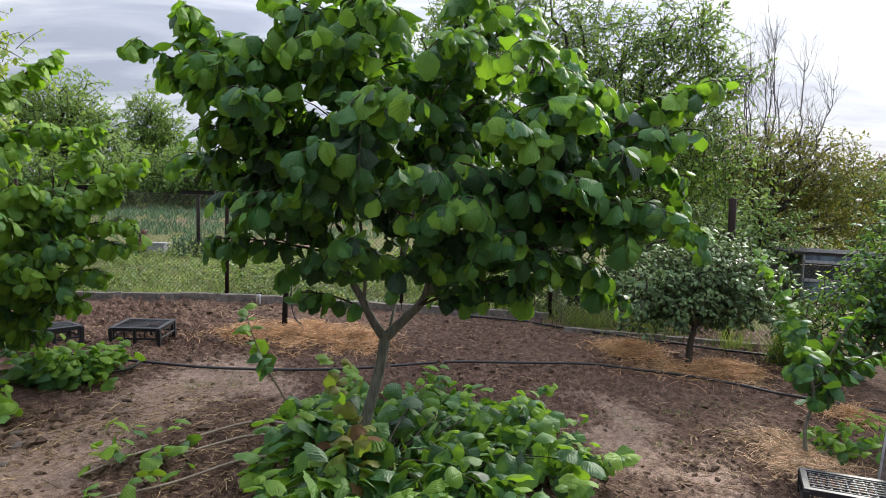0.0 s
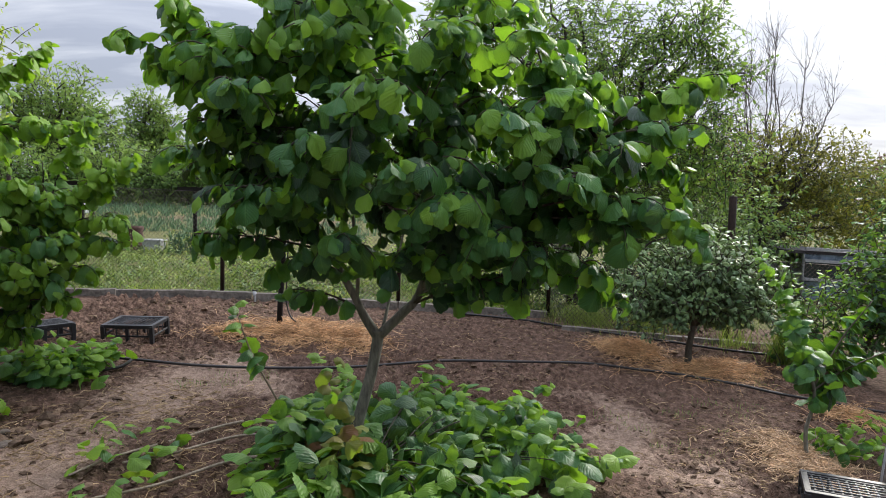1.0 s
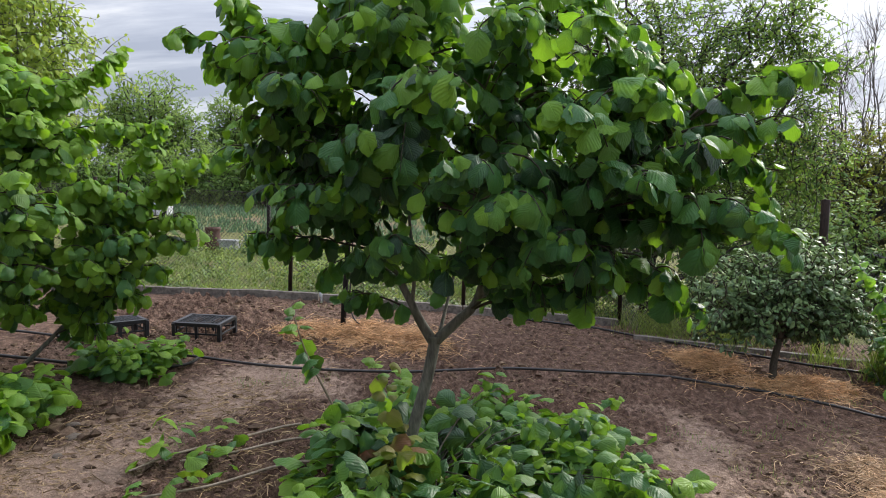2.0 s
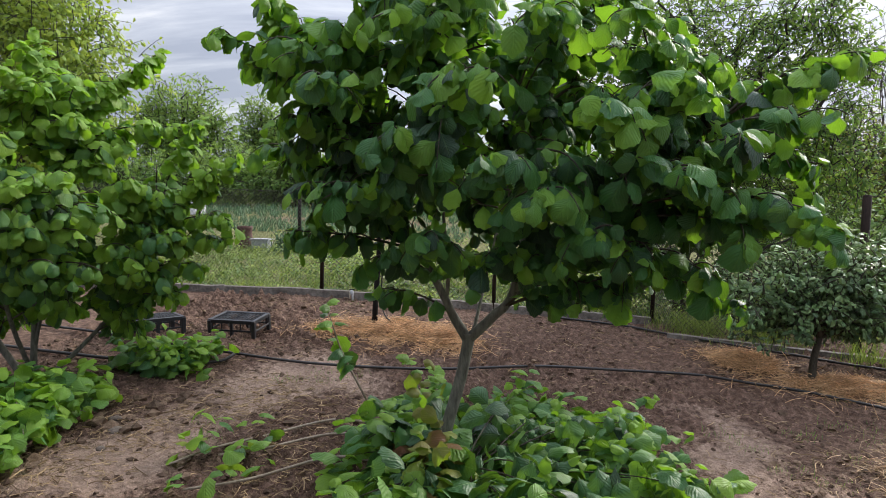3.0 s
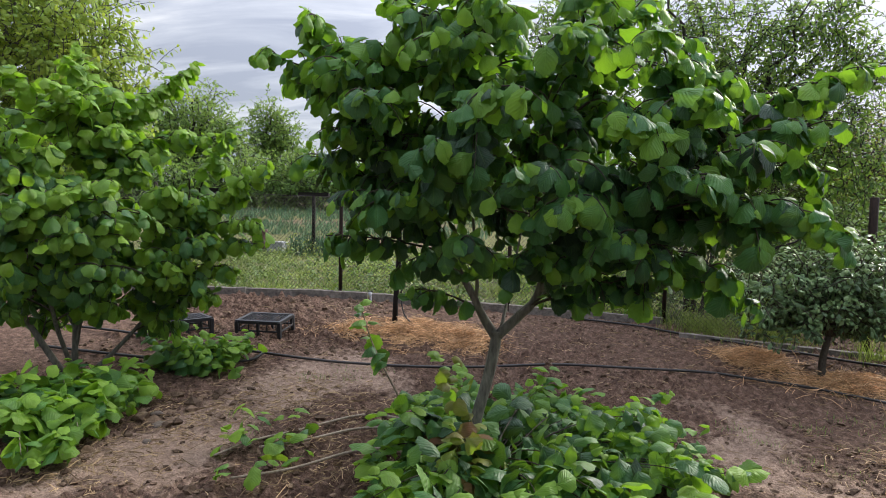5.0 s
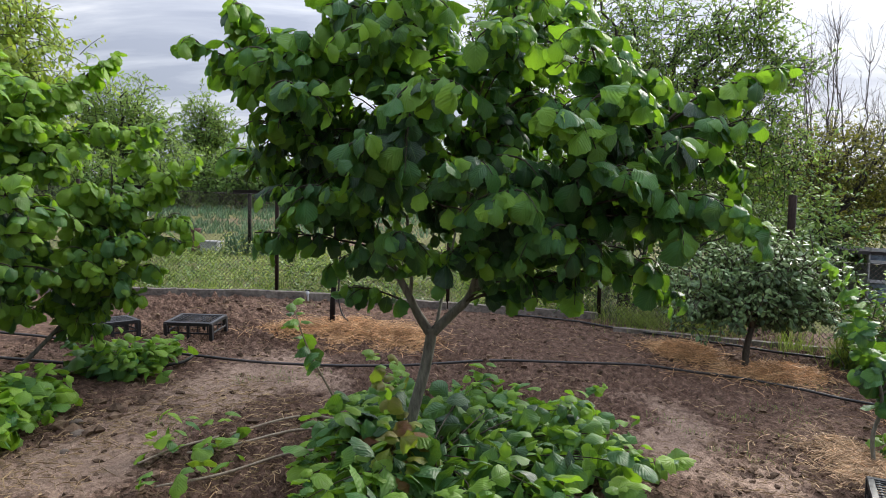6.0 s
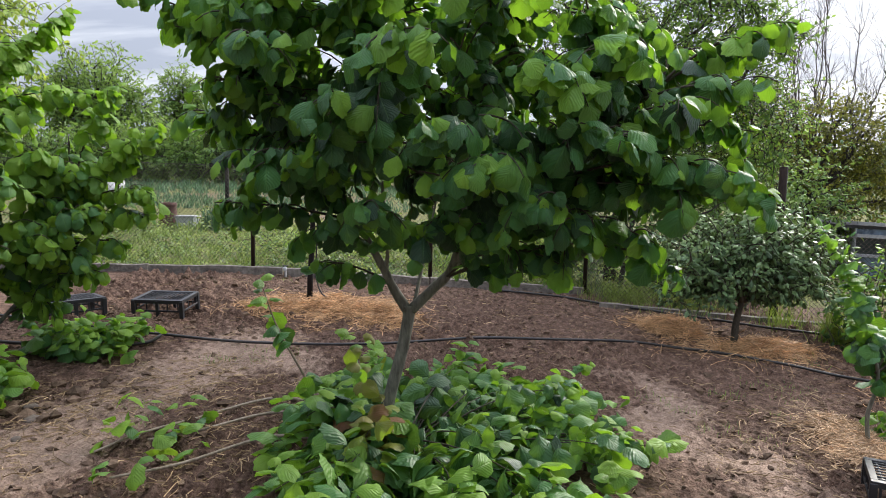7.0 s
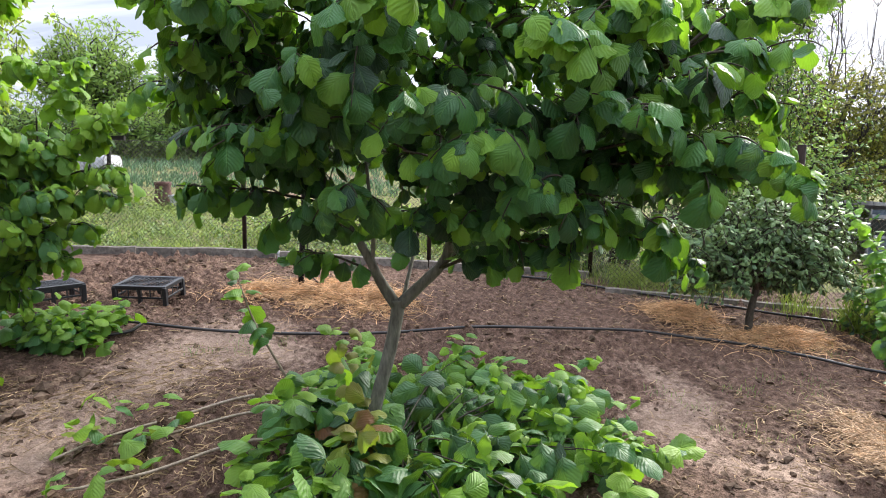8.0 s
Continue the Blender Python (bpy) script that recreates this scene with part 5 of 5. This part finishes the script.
def fence():
    t = thing("chain_link_fence", gz(-2.5, 9.45), "rusty chain-link fence on thin dark posts", "fence", kind="structure")
    step = 0.062
    for (ax, ay), (bx, by), high in zip(FENCE[:-1], FENCE[1:], (1.6, 1.2, 1.05)):
        length = math.hypot(bx - ax, by - ay)
        za, zb = float(land(ax, ay)) + 0.06, float(land(bx, by)) + 0.06
        geo = Geo()
        for sgn in (1, -1):
            for k in range(int(-high / step), int(length / step) + 1):
                for_lo, for_hi = k * step, k * step + high
                lo, hi = max(0, for_lo), min(length, for_hi)
                if hi - lo < 0.02:
                    continue
                pts = []
                for u in (lo, 0.5 * (lo + hi), hi):
                    z = (u - for_lo) if sgn > 0 else high - (u - for_lo)
                    f = u / length
                    pts.append((ax + (bx - ax) * f, ay + (by - ay) * f + 0.004 * sgn, za + (zb - za) * f + z))
                geo.tube(pts, 0.0023, 3, False)
        part("wire_mesh", geo, WIRE, t, "chain-link wire mesh")
        geo = Geo()
        u = np.linspace(0, 1, 14)
        geo.tube(np.stack([ax + (bx - ax) * u, ay + (by - ay) * u, za + (zb - za) * u + high - 0.02 * np.sin(u * 40) ** 2], -1), 0.003, 4)
        part("tension_wire", geo, WIRE, t)
    for x, y, hgt, w in ((-3.2, 9.44, 1.75, 0.03), (-6.3, 9.4, 1.75, 0.03), (-0.6, 9.48, 1.75, 0.03), (1.62, 9.42, 1.8, 0.03), (3.95, 8.72, 1.95, 0.05), (-8.4, 9.36, 1.75, 0.03)):
        geo = Geo()
        z = float(land(x, y))
        geo.tube([(x, y, z - 0.1), (x + 0.006, y, z + 0.5 * hgt), (x + 0.012, y, z + hgt - 0.01), (x + 0.012, y, z + hgt)], [w, w, w, w * 0.8], 8)
        part("post", geo, RUST_POST, t)


fence()


def t_post(x, y, tall, wide):
    t = thing("vine_post", gz(x, y), "dark T-shaped vine post in the next garden", "post", "vine posts")
    z = float(land(x, y))
    g = Geo()
    g.tube([(x, y, z - 0.1), (x, y, z + tall * 0.5), (x, y, z + tall)], 0.045, 8)
    part("upright", g, POST_WOOD, t)
    g = Geo()
    g.box((x - wide / 2, y - 0.05, z + tall - 0.02), (x + wide / 2, y + 0.05, z + tall + 0.07))
    part("crossbar", g, POST_WOOD, t, smooth=False)


t_post(-5.83, 15.2, 1.5, 0.8)
t_post(-8.36, 14.95, 1.58, 0.8)


def stake():
    x, y = -1.88, 7.58
    z = float(land(x, y))
    t = thing("garden_stake", (x, y, z), "dark upright stake standing in straw with a hanging hose", "stake")
    g = Geo()
    g.tube([(x, y, z - 0.1), (x + 0.01, y, z + 0.35), (x + 0.04, y, z + 0.8), (x + 0.055, y, z + 1.45), (x + 0.06, y, z + 1.9)], [0.036, 0.032, 0.03, 0.028, 0.026], 8)
    part("pole", g, POST_WOOD, t)
    g = Geo()
    g.tube(spline([(x + 0.03, y - 0.03, z + 1.5), (x + 0.11, y - 0.05, z + 1.2), (x + 0.10, y - 0.05, z + 0.7), (x + 0.10, y - 0.06, z + 0.35), (x + 0.2, y - 0.1, z + 0.15), (x + 0.45, y - 0.12, z + 0.1)], 6), 0.009, 6)
    part("drip_tube", g, HOSE, t, "thin black drip tube")


stake()


def tap():
    x, y = -2.62, 9.12
    z = float(land(x, y))
    t = thing("garden_tap", (x, y, z), "small white plastic water tap at the edging", "tap")
    g = Geo()
    g.tube([(x, y, z - 0.02), (x, y, z + 0.13)], 0.014, 8)
    part("pipe", g, WHITE_PLASTIC, t)
    g = Geo()
    g.tube([(x - 0.01, y + 0.02, z + 0.13), (x, y - 0.03, z + 0.14), (x + 0.01, y - 0.07, z + 0.10)], [0.026, 0.03, 0.018], 8)
    part("body", g, WHITE_PLASTIC, t)
    g = Geo()
    g.box((x - 0.04, y - 0.03, z + 0.165), (x + 0.04, y - 0.015, z + 0.18))
    part("lever", g, BLACK_PLASTIC, t, smooth=False)


tap()


def hose(pts, label, r=0.011):
    geo = Geo()
    p = spline([(x, y, float(land(x, y)) + r + lift) for x, y, lift in pts], 18)
    lie = np.maximum(top(p[:, 0], p[:, 1]), np.maximum(top(p[:, 0], p[:, 1] - 0.03), top(p[:, 0], p[:, 1] + 0.03))) + r * 0.9
    for k in range(30):
        lie = np.maximum(lie, 0.5 * (np.roll(lie, 1) + np.roll(lie, -1)))
    p[:, 2] = np.maximum(lie, p[:, 2] - 0.01)
    for k in range(60):
        p[1:-1, 2] = 0.5 * p[1:-1, 2] + 0.25 * (p[:-2, 2] + p[2:, 2])
    geo.tube(p, r, 8)
    single("drip_hose", geo, HOSE, label, "hose", group="drip hoses")


hose([(-5.6, 6.45, 0.02), (-4.6, 6.35, 0.02), (-3.7, 6.24, 0.03), (-2.94, 6.19, 0.025), (-2.1, 6.16, 0.02), (-0.79, 6.33, 0.02), (0.37, 6.73, 0.02), (1.37, 6.88, 0.025), (2.12, 6.87, 0.025), (2.58, 6.78, 0.03), (3.11, 6.58, 0.03), (3.55, 6.31, 0.025), (4.32, 6.04, 0.02), (5.6, 5.7, 0.02)], "long black drip hose lying across the soil", 0.0135)
hose([(0.3, 9.15, 0.02), (0.97, 9.01, 0.02), (1.42, 8.84, 0.02), (2.15, 8.5, 0.02), (2.94, 8.16, 0.03), (3.36, 7.96, 0.04), (3.96, 7.72, 0.03), (5.0, 7.3, 0.02)], "black drip hose along the edging and fruit tree", 0.015)
hose([(-5.2, 5.75, 0.02), (-4.0, 5.68, 0.02), (-3.43, 5.68, 0.02), (-3.0, 5.9, 0.02), (-2.9, 6.15, 0.02)], "black drip hose under the hazel bush", 0.015)


# ---- crates ----
def crate(corner, turn, label, lean=0.0, size=(0.57, 0.39, 0.175)):
    """Upturned plastic crate, 0.57 by 0.39 by 0.18 m: a latticed floor on top, slotted sides, corner legs."""
    L, W, H = size
    x, y = corner
    t = new("plastic_crate")
    t.location = (x, y, float(np.mean([top(x + 0.25 * a, y + 0.18 * b) for a in (-1, 0, 1) for b in (-1, 0, 1)])) + 0.012)
    t.rotation_euler = (lean, 0, turn)
    tagged(t, label, "crate", "black plastic crates")

    def sub(name, g):
        ob = new(name, g.mesh(name, BLACK_PLASTIC, (0, 0, 0), False))
        ob.parent = t
        mod = ob.modifiers.new("edge", "BEVEL")
        mod.width, mod.segments, mod.limit_method = 0.0025, 1, "ANGLE"

    for sx in (-1, 1):
        for sy in (-1, 1):
            g = Geo()
            cx, cy = sx * (L / 2 - 0.016), sy * (W / 2 - 0.016)
            g.box((cx - 0.02, cy - 0.02, -0.01), (cx + 0.02, cy + 0.02, H - 0.01))
            sub("corner_leg", g)
    for sy in (-1, 1):
        g = Geo()
        g.box((-0.016, sy * (W / 2 - 0.014) - 0.016, -0.008), (0.016, sy * (W / 2 - 0.014) + 0.016, H - 0.01))
        sub("middle_leg", g)
    for sy in (-1, 1):
        g = Geo()
        yy = sy * (W / 2 - 0.006)
        for z0, z1 in ((H - 0.035, H - 0.004), (H - 0.125, H - 0.105)):
            g.box((-L / 2 + 0.03, yy - 0.005, z0), (L / 2 - 0.03, yy + 0.005, z1))
        for k in range(5):
            xx = -L / 2 + 0.05 + k * (L - 0.1) / 4
            g.box((xx - 0.007, yy - 0.003, H - 0.115), (xx + 0.007, yy + 0.003, H - 0.03))
        sub("long_side", g)
    for sx in (-1, 1):
        g = Geo()
        xx = sx * (L / 2 - 0.006)
        for z0, z1 in ((H - 0.035, H - 0.004), (H - 0.125, H - 0.105)):
            g.box((xx - 0.005, -W / 2 + 0.03, z0), (xx + 0.005, W / 2 - 0.03, z1))
        for k in range(4):
            yy = -W / 2 + 0.05 + k * (W - 0.1) / 3
            g.box((xx - 0.003, yy - 0.007, H - 0.115), (xx + 0.003, yy + 0.007, H - 0.03))
        sub("short_side", g)
    g = Geo()
    for yy in (-W / 2 + 0.02, W / 2 - 0.02):
        g.box((-L / 2, yy - 0.02, H - 0.008), (L / 2, yy + 0.02, H + 0.004))
    for xx in (-L / 2 + 0.02, L / 2 - 0.02):
        g.box((xx - 0.02, -W / 2 + 0.04, H - 0.008), (xx + 0.02, W / 2 - 0.04, H + 0.0035))
    sub("rim", g)
    for k in range(7):
        g = Geo()
        yy = -W / 2 + 0.065 + k * (W - 0.13) / 6
        g.box((-L / 2 + 0.04, yy - 0.0055, H - 0.006), (L / 2 - 0.04, yy + 0.0055, H + 0.002))
        sub("slat", g)
    for k in range(10):
        g = Geo()
        xx = -L / 2 + 0.065 + k * (L - 0.13) / 9
        g.box((xx - 0.006, -W / 2 + 0.04, H - 0.012), (xx + 0.006, W / 2 - 0.04, H - 0.003))
        sub("cross_slat", g)


crate((-3.275, 6.95), radians(-1), "upturned black plastic crate, dust and painted sky sheen on lattice top", radians(5), (0.55, 0.4, 0.18))
crate((-4.12, 6.6), radians(50), "upturned black plastic crate on soil behind the hazel bush")
crate((2.69, 4.03), radians(-25), "black plastic lattice crate standing beside the hazel sapling", 0.0, (0.58, 0.39, 0.2))

def slat_stake():
    """Flat weathered slat driven into the soil behind the crate, with a pale sawn edge."""
    x, y = 3.1, 4.4
    z = float(land(x, y))
    t = thing("slat_stake", (x, y, z), "weathered grey wooden slat driven upright behind the black crate", "stake")
    g = Geo()
    rows = ((-0.06, 0.0), (0.3, 0.037), (0.62, 0.072), (0.96, 0.11), (0.98, 0.112))
    pts = [(x + lean + sx, y + sy, z + hh) for hh, lean in rows for sx, sy in ((0.0, -0.012), (0.075, -0.014), (0.075, 0.012), (0.0, 0.012))]
    faces = [(i * 4 + j, i * 4 + (j + 1) % 4, i * 4 + 4 + (j + 1) % 4, i * 4 + 4 + j) for i in range(len(rows) - 1) for j in range(4)]
    g.add(pts, faces + [(3, 2, 1, 0), tuple(len(pts) - 4 + j for j in range(4))])
    part("board", g, KERB, t, smooth=False)
    g = Geo()
    g.tube([(x + lean - 0.004, y - 0.012, z + hh) for hh, lean in rows[:-1]], 0.008, 6)
    part("edge_strip", g, GREY_SHEET, t, "pale grey edge strip")


slat_stake()

# ---- straw, litter and weeds ----
straw_bed([((-1.5, 7.45, 0.72, 0.62), 0.62), ((-2.25, 7.3, 0.35, 0.3), 0.14), ((-0.95, 7.3, 0.4, 0.5), 0.24)], 7600, 0.12, STRAW, "thick golden straw mulch round the stake")
straw_bed([((2.35, 7.65, 0.42, 0.5), 0.45), ((3.15, 7.05, 0.6, 0.3), 0.55)], 6000, 0.1, STRAW, "golden straw mulch under the fruit tree")
straw_bed([((2.92, 5.05, 0.36, 0.46), 0.8), ((2.72, 4.65, 0.22, 0.3), 0.2)], 4200, 0.05, DRY_STRAW, "pale dry straw round the sapling", 0.13)
straw_bed([((3.9, 5.9, 0.4, 0.35), 1.0)], 500, 0.05, STRAW, "thin straw by the drip hose")


def litter():
    geo = Geo()
    n = 22000
    x, y = rng.uniform(-4.2, 3.8, n), rng.uniform(3.2, 8.8, n)
    dens = 0.10 + 0.9 * np.maximum(near_line(x, y, [(-3.0, 3.4), (-2.95, 4.7), (-2.2, 5.2)], 0.55), np.maximum(near_line(x, y, [(-2.2, 5.45), (-1.3, 4.7), (-1.5, 3.6)], 0.5), 0.45 * near_line(x, y, [(2.2, 4.6), (2.6, 5.4)], 0.5)))
    keep = rng.uniform(size=n) < dens
    x, y = x[keep], y[keep]
    stalks(geo, x, y, top(x, y) + 0.006, rng.gamma(2.0, 0.028, len(x)) + 0.02, 0.0032, 0.16)
    single("plant_litter", geo, LITTER, "dry stalks and bits of straw scattered over the soil", "litter", "stuff", smooth=False)


litter()


def tufts(name, spots, label, mat=GRASS, category="grass", tone=0.3, shapes=BLADE_SHAPES, more=2.4):
    """Upright blades: spots of (x, y, radius, blades, height, width)."""
    at, way, face, size, tn = [], [], [], [], []
    for x, y, r, n, hgt in spots:
        n = int(n * more)
        px, py = x + r * rng.normal(size=n) * 0.5, y + r * rng.normal(size=n) * 0.5
        lean = rng.normal(0, 0.28, (n, 2))
        at.append(np.stack([px, py, top(px, py) - 0.004], -1))
        way.append(np.stack([lean[:, 0], lean[:, 1], np.ones(n)], -1))
        face.append(rng.normal(size=(n, 3)) * (1, 1, 0.2))
        size.append(hgt * rng.uniform(0.5, 1.15, n))
        tn.append(np.clip(tone + 0.25 * rng.normal(size=n), 0, 1.1))
    geo = Geo()
    geo.leaves(shapes, np.concatenate(at), np.concatenate(way), np.concatenate(face), np.concatenate(size), np.concatenate(tn))
    single(name, geo, mat, label, category, "stuff")


tufts("grass_meadow", [(x, y, 0.35, 26, rng.uniform(0.06, 0.2)) for x, y in zip(rng.uniform(-10.5, 5.5, 560), rng.uniform(9.6, 16.5, 560))], "rough light green grass behind the fence", GRASS, "grass", 0.3)
def weed_carpet():
    """Low leafy weeds between the grass, uneven in height and colour."""
    n = 20000
    x, y = rng.uniform(-10.5, 4.5, n), 9.6 + 6.2 * rng.uniform(size=n) ** 1.3
    rise = np.clip(0.5 + 2.4 * fbm(x, y, 1.2, 3, 70), 0.05, 1.3)
    z = land(x, y) + 0.01 + rng.uniform(size=n) * 0.42 * rise ** 1.5
    way = rng.normal(size=(n, 3)) * (1, 1, 0.5)
    face = rng.normal(size=(n, 3)) * 0.5 + (0, -0.2, 1)
    geo = Geo()
    geo.leaves(FAR_SHAPES, np.stack([x, y, z], -1), way, face, rng.uniform(0.05, 0.11, n), np.clip(0.30 + 2.2 * fbm(x, y, 1.3, 2, 90) + 0.22 * rng.normal(size=n), 0, 1.1))
    single("meadow_weeds", geo, GRASS, "low leafy yellow-green weeds behind the fence", "weeds", "stuff")


weed_carpet()
tufts("tall_grass", [(4.1, 7.5, 0.16, 200, 0.42), (3.75, 8.1, 0.3, 50, 0.45), (4.6, 7.7, 0.4, 120, 0.5), (2.9, 8.85, 0.5, 260, 0.34), (2.1, 9.05, 0.5, 260, 0.34)], "tall green grass along the edging", GRASS, "grass", 0.62, FINE_SHAPES)
tufts("weeds", [(x + dx, y + dy, 0.1, 16, rng.uniform(0.03, 0.07)) for x, y in ((1.75, 5.4), (1.55, 5.6), (1.9, 5.05), (2.2, 5.7), (2.6, 6.0), (2.75, 5.75), (3.0, 6.0), (2.15, 4.9), (-2.05, 6.0), (-1.9, 5.8), (-2.25, 5.75), (-2.45, 4.7), (-2.25, 4.35), (-1.7, 6.0), (2.4, 5.35), (2.9, 6.7), (3.45, 6.75), (-2.6, 8.9)) for dx, dy in ((0, 0), (0.09, 0.06), (-0.08, 0.07))], "small green weeds sprouting from the soil", PLUM, "weeds", 0.35, BLADE_SHAPES, 1.0)
tufts("leek_rows", [(x + 0.12 * rng.normal(), y, 0.16, 12, 0.26) for y in np.arange(19.8, 23.6, 0.75) for x in np.arange(-12.5, -2.0, 0.34)] + [(x + 0.12 * rng.normal(), y, 0.2, 12, 0.34) for y in np.arange(25.6, 31, 1.1) for x in np.arange(-17, -2.5, 0.4)], "rows of blue-green leeks in the next garden", LEEK, "vegetables", 0.4, STRAP_SHAPES, 1.5)
tufts("iris_clump", [(-6.1, 15.3, 0.35, 110, 0.55), (-5.7, 15.4, 0.35, 90, 0.55)], "clump of dark green iris leaves by the post", LEEK, "plant", 0.15, STRAP_SHAPES, 1.5)
leafy_mass("nettle_patch", gz(-1.6, 11.2), [((-1.6, 11.2, 0.55), (1.3, 0.7, 0.45)), ((-0.2, 11.3, 0.6), (0.9, 0.6, 0.5)), ((-3.2, 11.8, 0.45), (0.9, 0.5, 0.25))],
           260, 8, 0.08, OVAL_SHAPES, PLUM, TWIG, "patch of leafy green weeds behind the fence", "plant", 0.012, 6, 0.2, 0.3, 0.35)


# ---- things in the next garden ----
def terracotta_pot(x, y, s=1.0):
    z = float(land(x, y))
    t = thing("clay_chimney_pot", (x, y, z), "old rust-red clay pot standing in the grass", "pot")
    prof = [(0.19, 0.0), (0.185, 0.12), (0.16, 0.30), (0.15, 0.40), (0.17, 0.44), (0.17, 0.5), (0.13, 0.5), (0.12, 0.42)]
    g = Geo()
    ns = 18
    pts = [(x + s * r * math.cos(a), y + s * r * math.sin(a), z + s * hh) for r, hh in prof for a in np.arange(ns) * PI2 / ns]
    g.add(pts, [(i * ns + j, i * ns + (j + 1) % ns, (i + 1) * ns + (j + 1) % ns, (i + 1) * ns + j) for i in range(len(prof) - 1) for j in range(ns)])
    part("body", g, TERRACOTTA, t)


terracotta_pot(-7.45, 15.6, 1.15)


def bee_box(x, y):
    """Low grey bin under a pale lid."""
    z = float(land(x, y))
    t = thing("garden_bin", (x, y, z), "low grey bin with a pale lid beside the pot", "bin")
    g = Geo()
    g.add([(x + sx * w, y + sy * w * 0.8, z + hh) for hh, w in ((0, 0.18), (0.26, 0.22)) for sx, sy in ((-1, -1), (1, -1), (1, 1), (-1, 1))],
          [(0, 1, 5, 4), (1, 2, 6, 5), (2, 3, 7, 6), (3, 0, 4, 7), (4, 5, 6, 7), (3, 2, 1, 0)])
    part("body", g, GREY_SHEET, t, smooth=False)
    g = Geo()
    g.box((x - 0.24, y - 0.2, z + 0.26), (x + 0.24, y + 0.2, z + 0.30))
    part("lid", g, WHITE_PLASTIC, t, smooth=False)


bee_box(-6.85, 15.3)


def cold_frame(x, y, wx, wy, hgt):
    z = float(land(x, y))
    t = thing("cold_frame", (x, y, z), "low white film-covered cold frame in the next garden", "cold frame")
    n, m = 10, 3
    g = Geo()
    pts = []
    for i in range(n):
        for j in range(m):
            a = math.pi * i / (n - 1)
            pts.append((x - wx / 2 + wx * j / (m - 1), y - math.cos(a) * wy / 2, z + min(1.0, 2.2 * math.sin(a)) * hgt * (0.8 + 0.2 * math.sin(a))))
    g.add(pts, [(i * m + j, i * m + j + 1, (i + 1) * m + j + 1, (i + 1) * m + j) for i in range(n - 1) for j in range(m - 1)] + [tuple(i * m for i in range(n)), tuple(i * m + m - 1 for i in range(n - 1, -1, -1))])
    part("cover", g, WHITE_PLASTIC, t)
    for j in range(4):
        g = Geo()
        xx = x - wx / 2 + wx * j / 3
        g.tube([(xx, y - math.cos(math.pi * i / 9) * (wy / 2 + 0.012), z + min(1.0, 2.2 * math.sin(math.pi * i / 9)) * (hgt + 0.012) * (0.8 + 0.2 * math.sin(math.pi * i / 9))) for i in range(10)], 0.012, 5)
        part("hoop", g, WIRE, t)


cold_frame(-15.7, 25.7, 2.3, 1.4, 0.6)


def greenhouse():
    """Low lean-to of old glazing bars behind the fence."""
    x0, x1, y = 7.35, 9.9, 13.0
    z = float(land(8, 13))
    t = thing("low_greenhouse", (8.4, y, z), "low greenhouse with faded blue panes and white rails", "greenhouse")
    top = 0.9
    g = Geo()
    g.add([(x0 - 0.42, y - 0.12, top), (x1, y - 0.12, top - 0.12), (x1, y + 1.6, top - 0.09), (x0 - 0.15, y + 1.6, top + 0.03), (x0 - 0.42, y - 0.12, top - 0.06), (x1, y - 0.12, top - 0.18), (x1, y + 1.6, top - 0.15), (x0 - 0.15, y + 1.6, top - 0.03)],
          [(0, 1, 2, 3), (7, 6, 5, 4), (0, 4, 5, 1), (1, 5, 6, 2), (2, 6, 7, 3), (3, 7, 4, 0)])
    part("roof", g, ROOFING, t, smooth=False)
    for zz, hh in ((top - 0.0, 0.05), (top - 0.24, 0.06), (top - 0.62, 0.06)):
        g = Geo()
        g.add([(x, yy, zb) for x, dz in ((x0, 0.0), (x1, -0.12)) for yy in (y - 0.16, y - 0.125) for zb in (zz + dz, zz + dz + hh)], [(0, 1, 3, 2), (4, 6, 7, 5), (0, 4, 5, 1), (2, 3, 7, 6), (0, 2, 6, 4), (1, 5, 7, 3)])
        part("rail", g, RAIL_WHITE, t, smooth=False)
    n = 3
    w = (x1 - x0) / n
    for k in range(n):
        a = x0 + k * w
        for zt, zb, mat in ((top - 0.09, top - 0.24, BLUE_SHEET), (top - 0.25, top - 0.62, DARK_GLASS), (top - 0.63, z, BLUE_SHEET)):
            g = Geo()
            g.box((a + 0.015, y - 0.1, zb - 0.06 - 0.12 * k / n + 0.03), (a + w - 0.015, y - 0.08, zt - 0.12 * k / n))
            part("pane", g, mat, t, smooth=False)
    for k in range(n + 1):
        g = Geo()
        a = x0 + k * w
        g.box((a - 0.012, y - 0.12, z - 0.05), (a + 0.012, y - 0.06, top - 0.12 * k / n - 0.05))
        part("post", g, RAIL_WHITE, t, smooth=False)
    g = Geo()
    g.box((x0, y + 1.5, z - 0.05), (x1, y + 1.54, top - 0.1))
    part("back_wall", g, GREY_SHEET, t, smooth=False)


greenhouse()
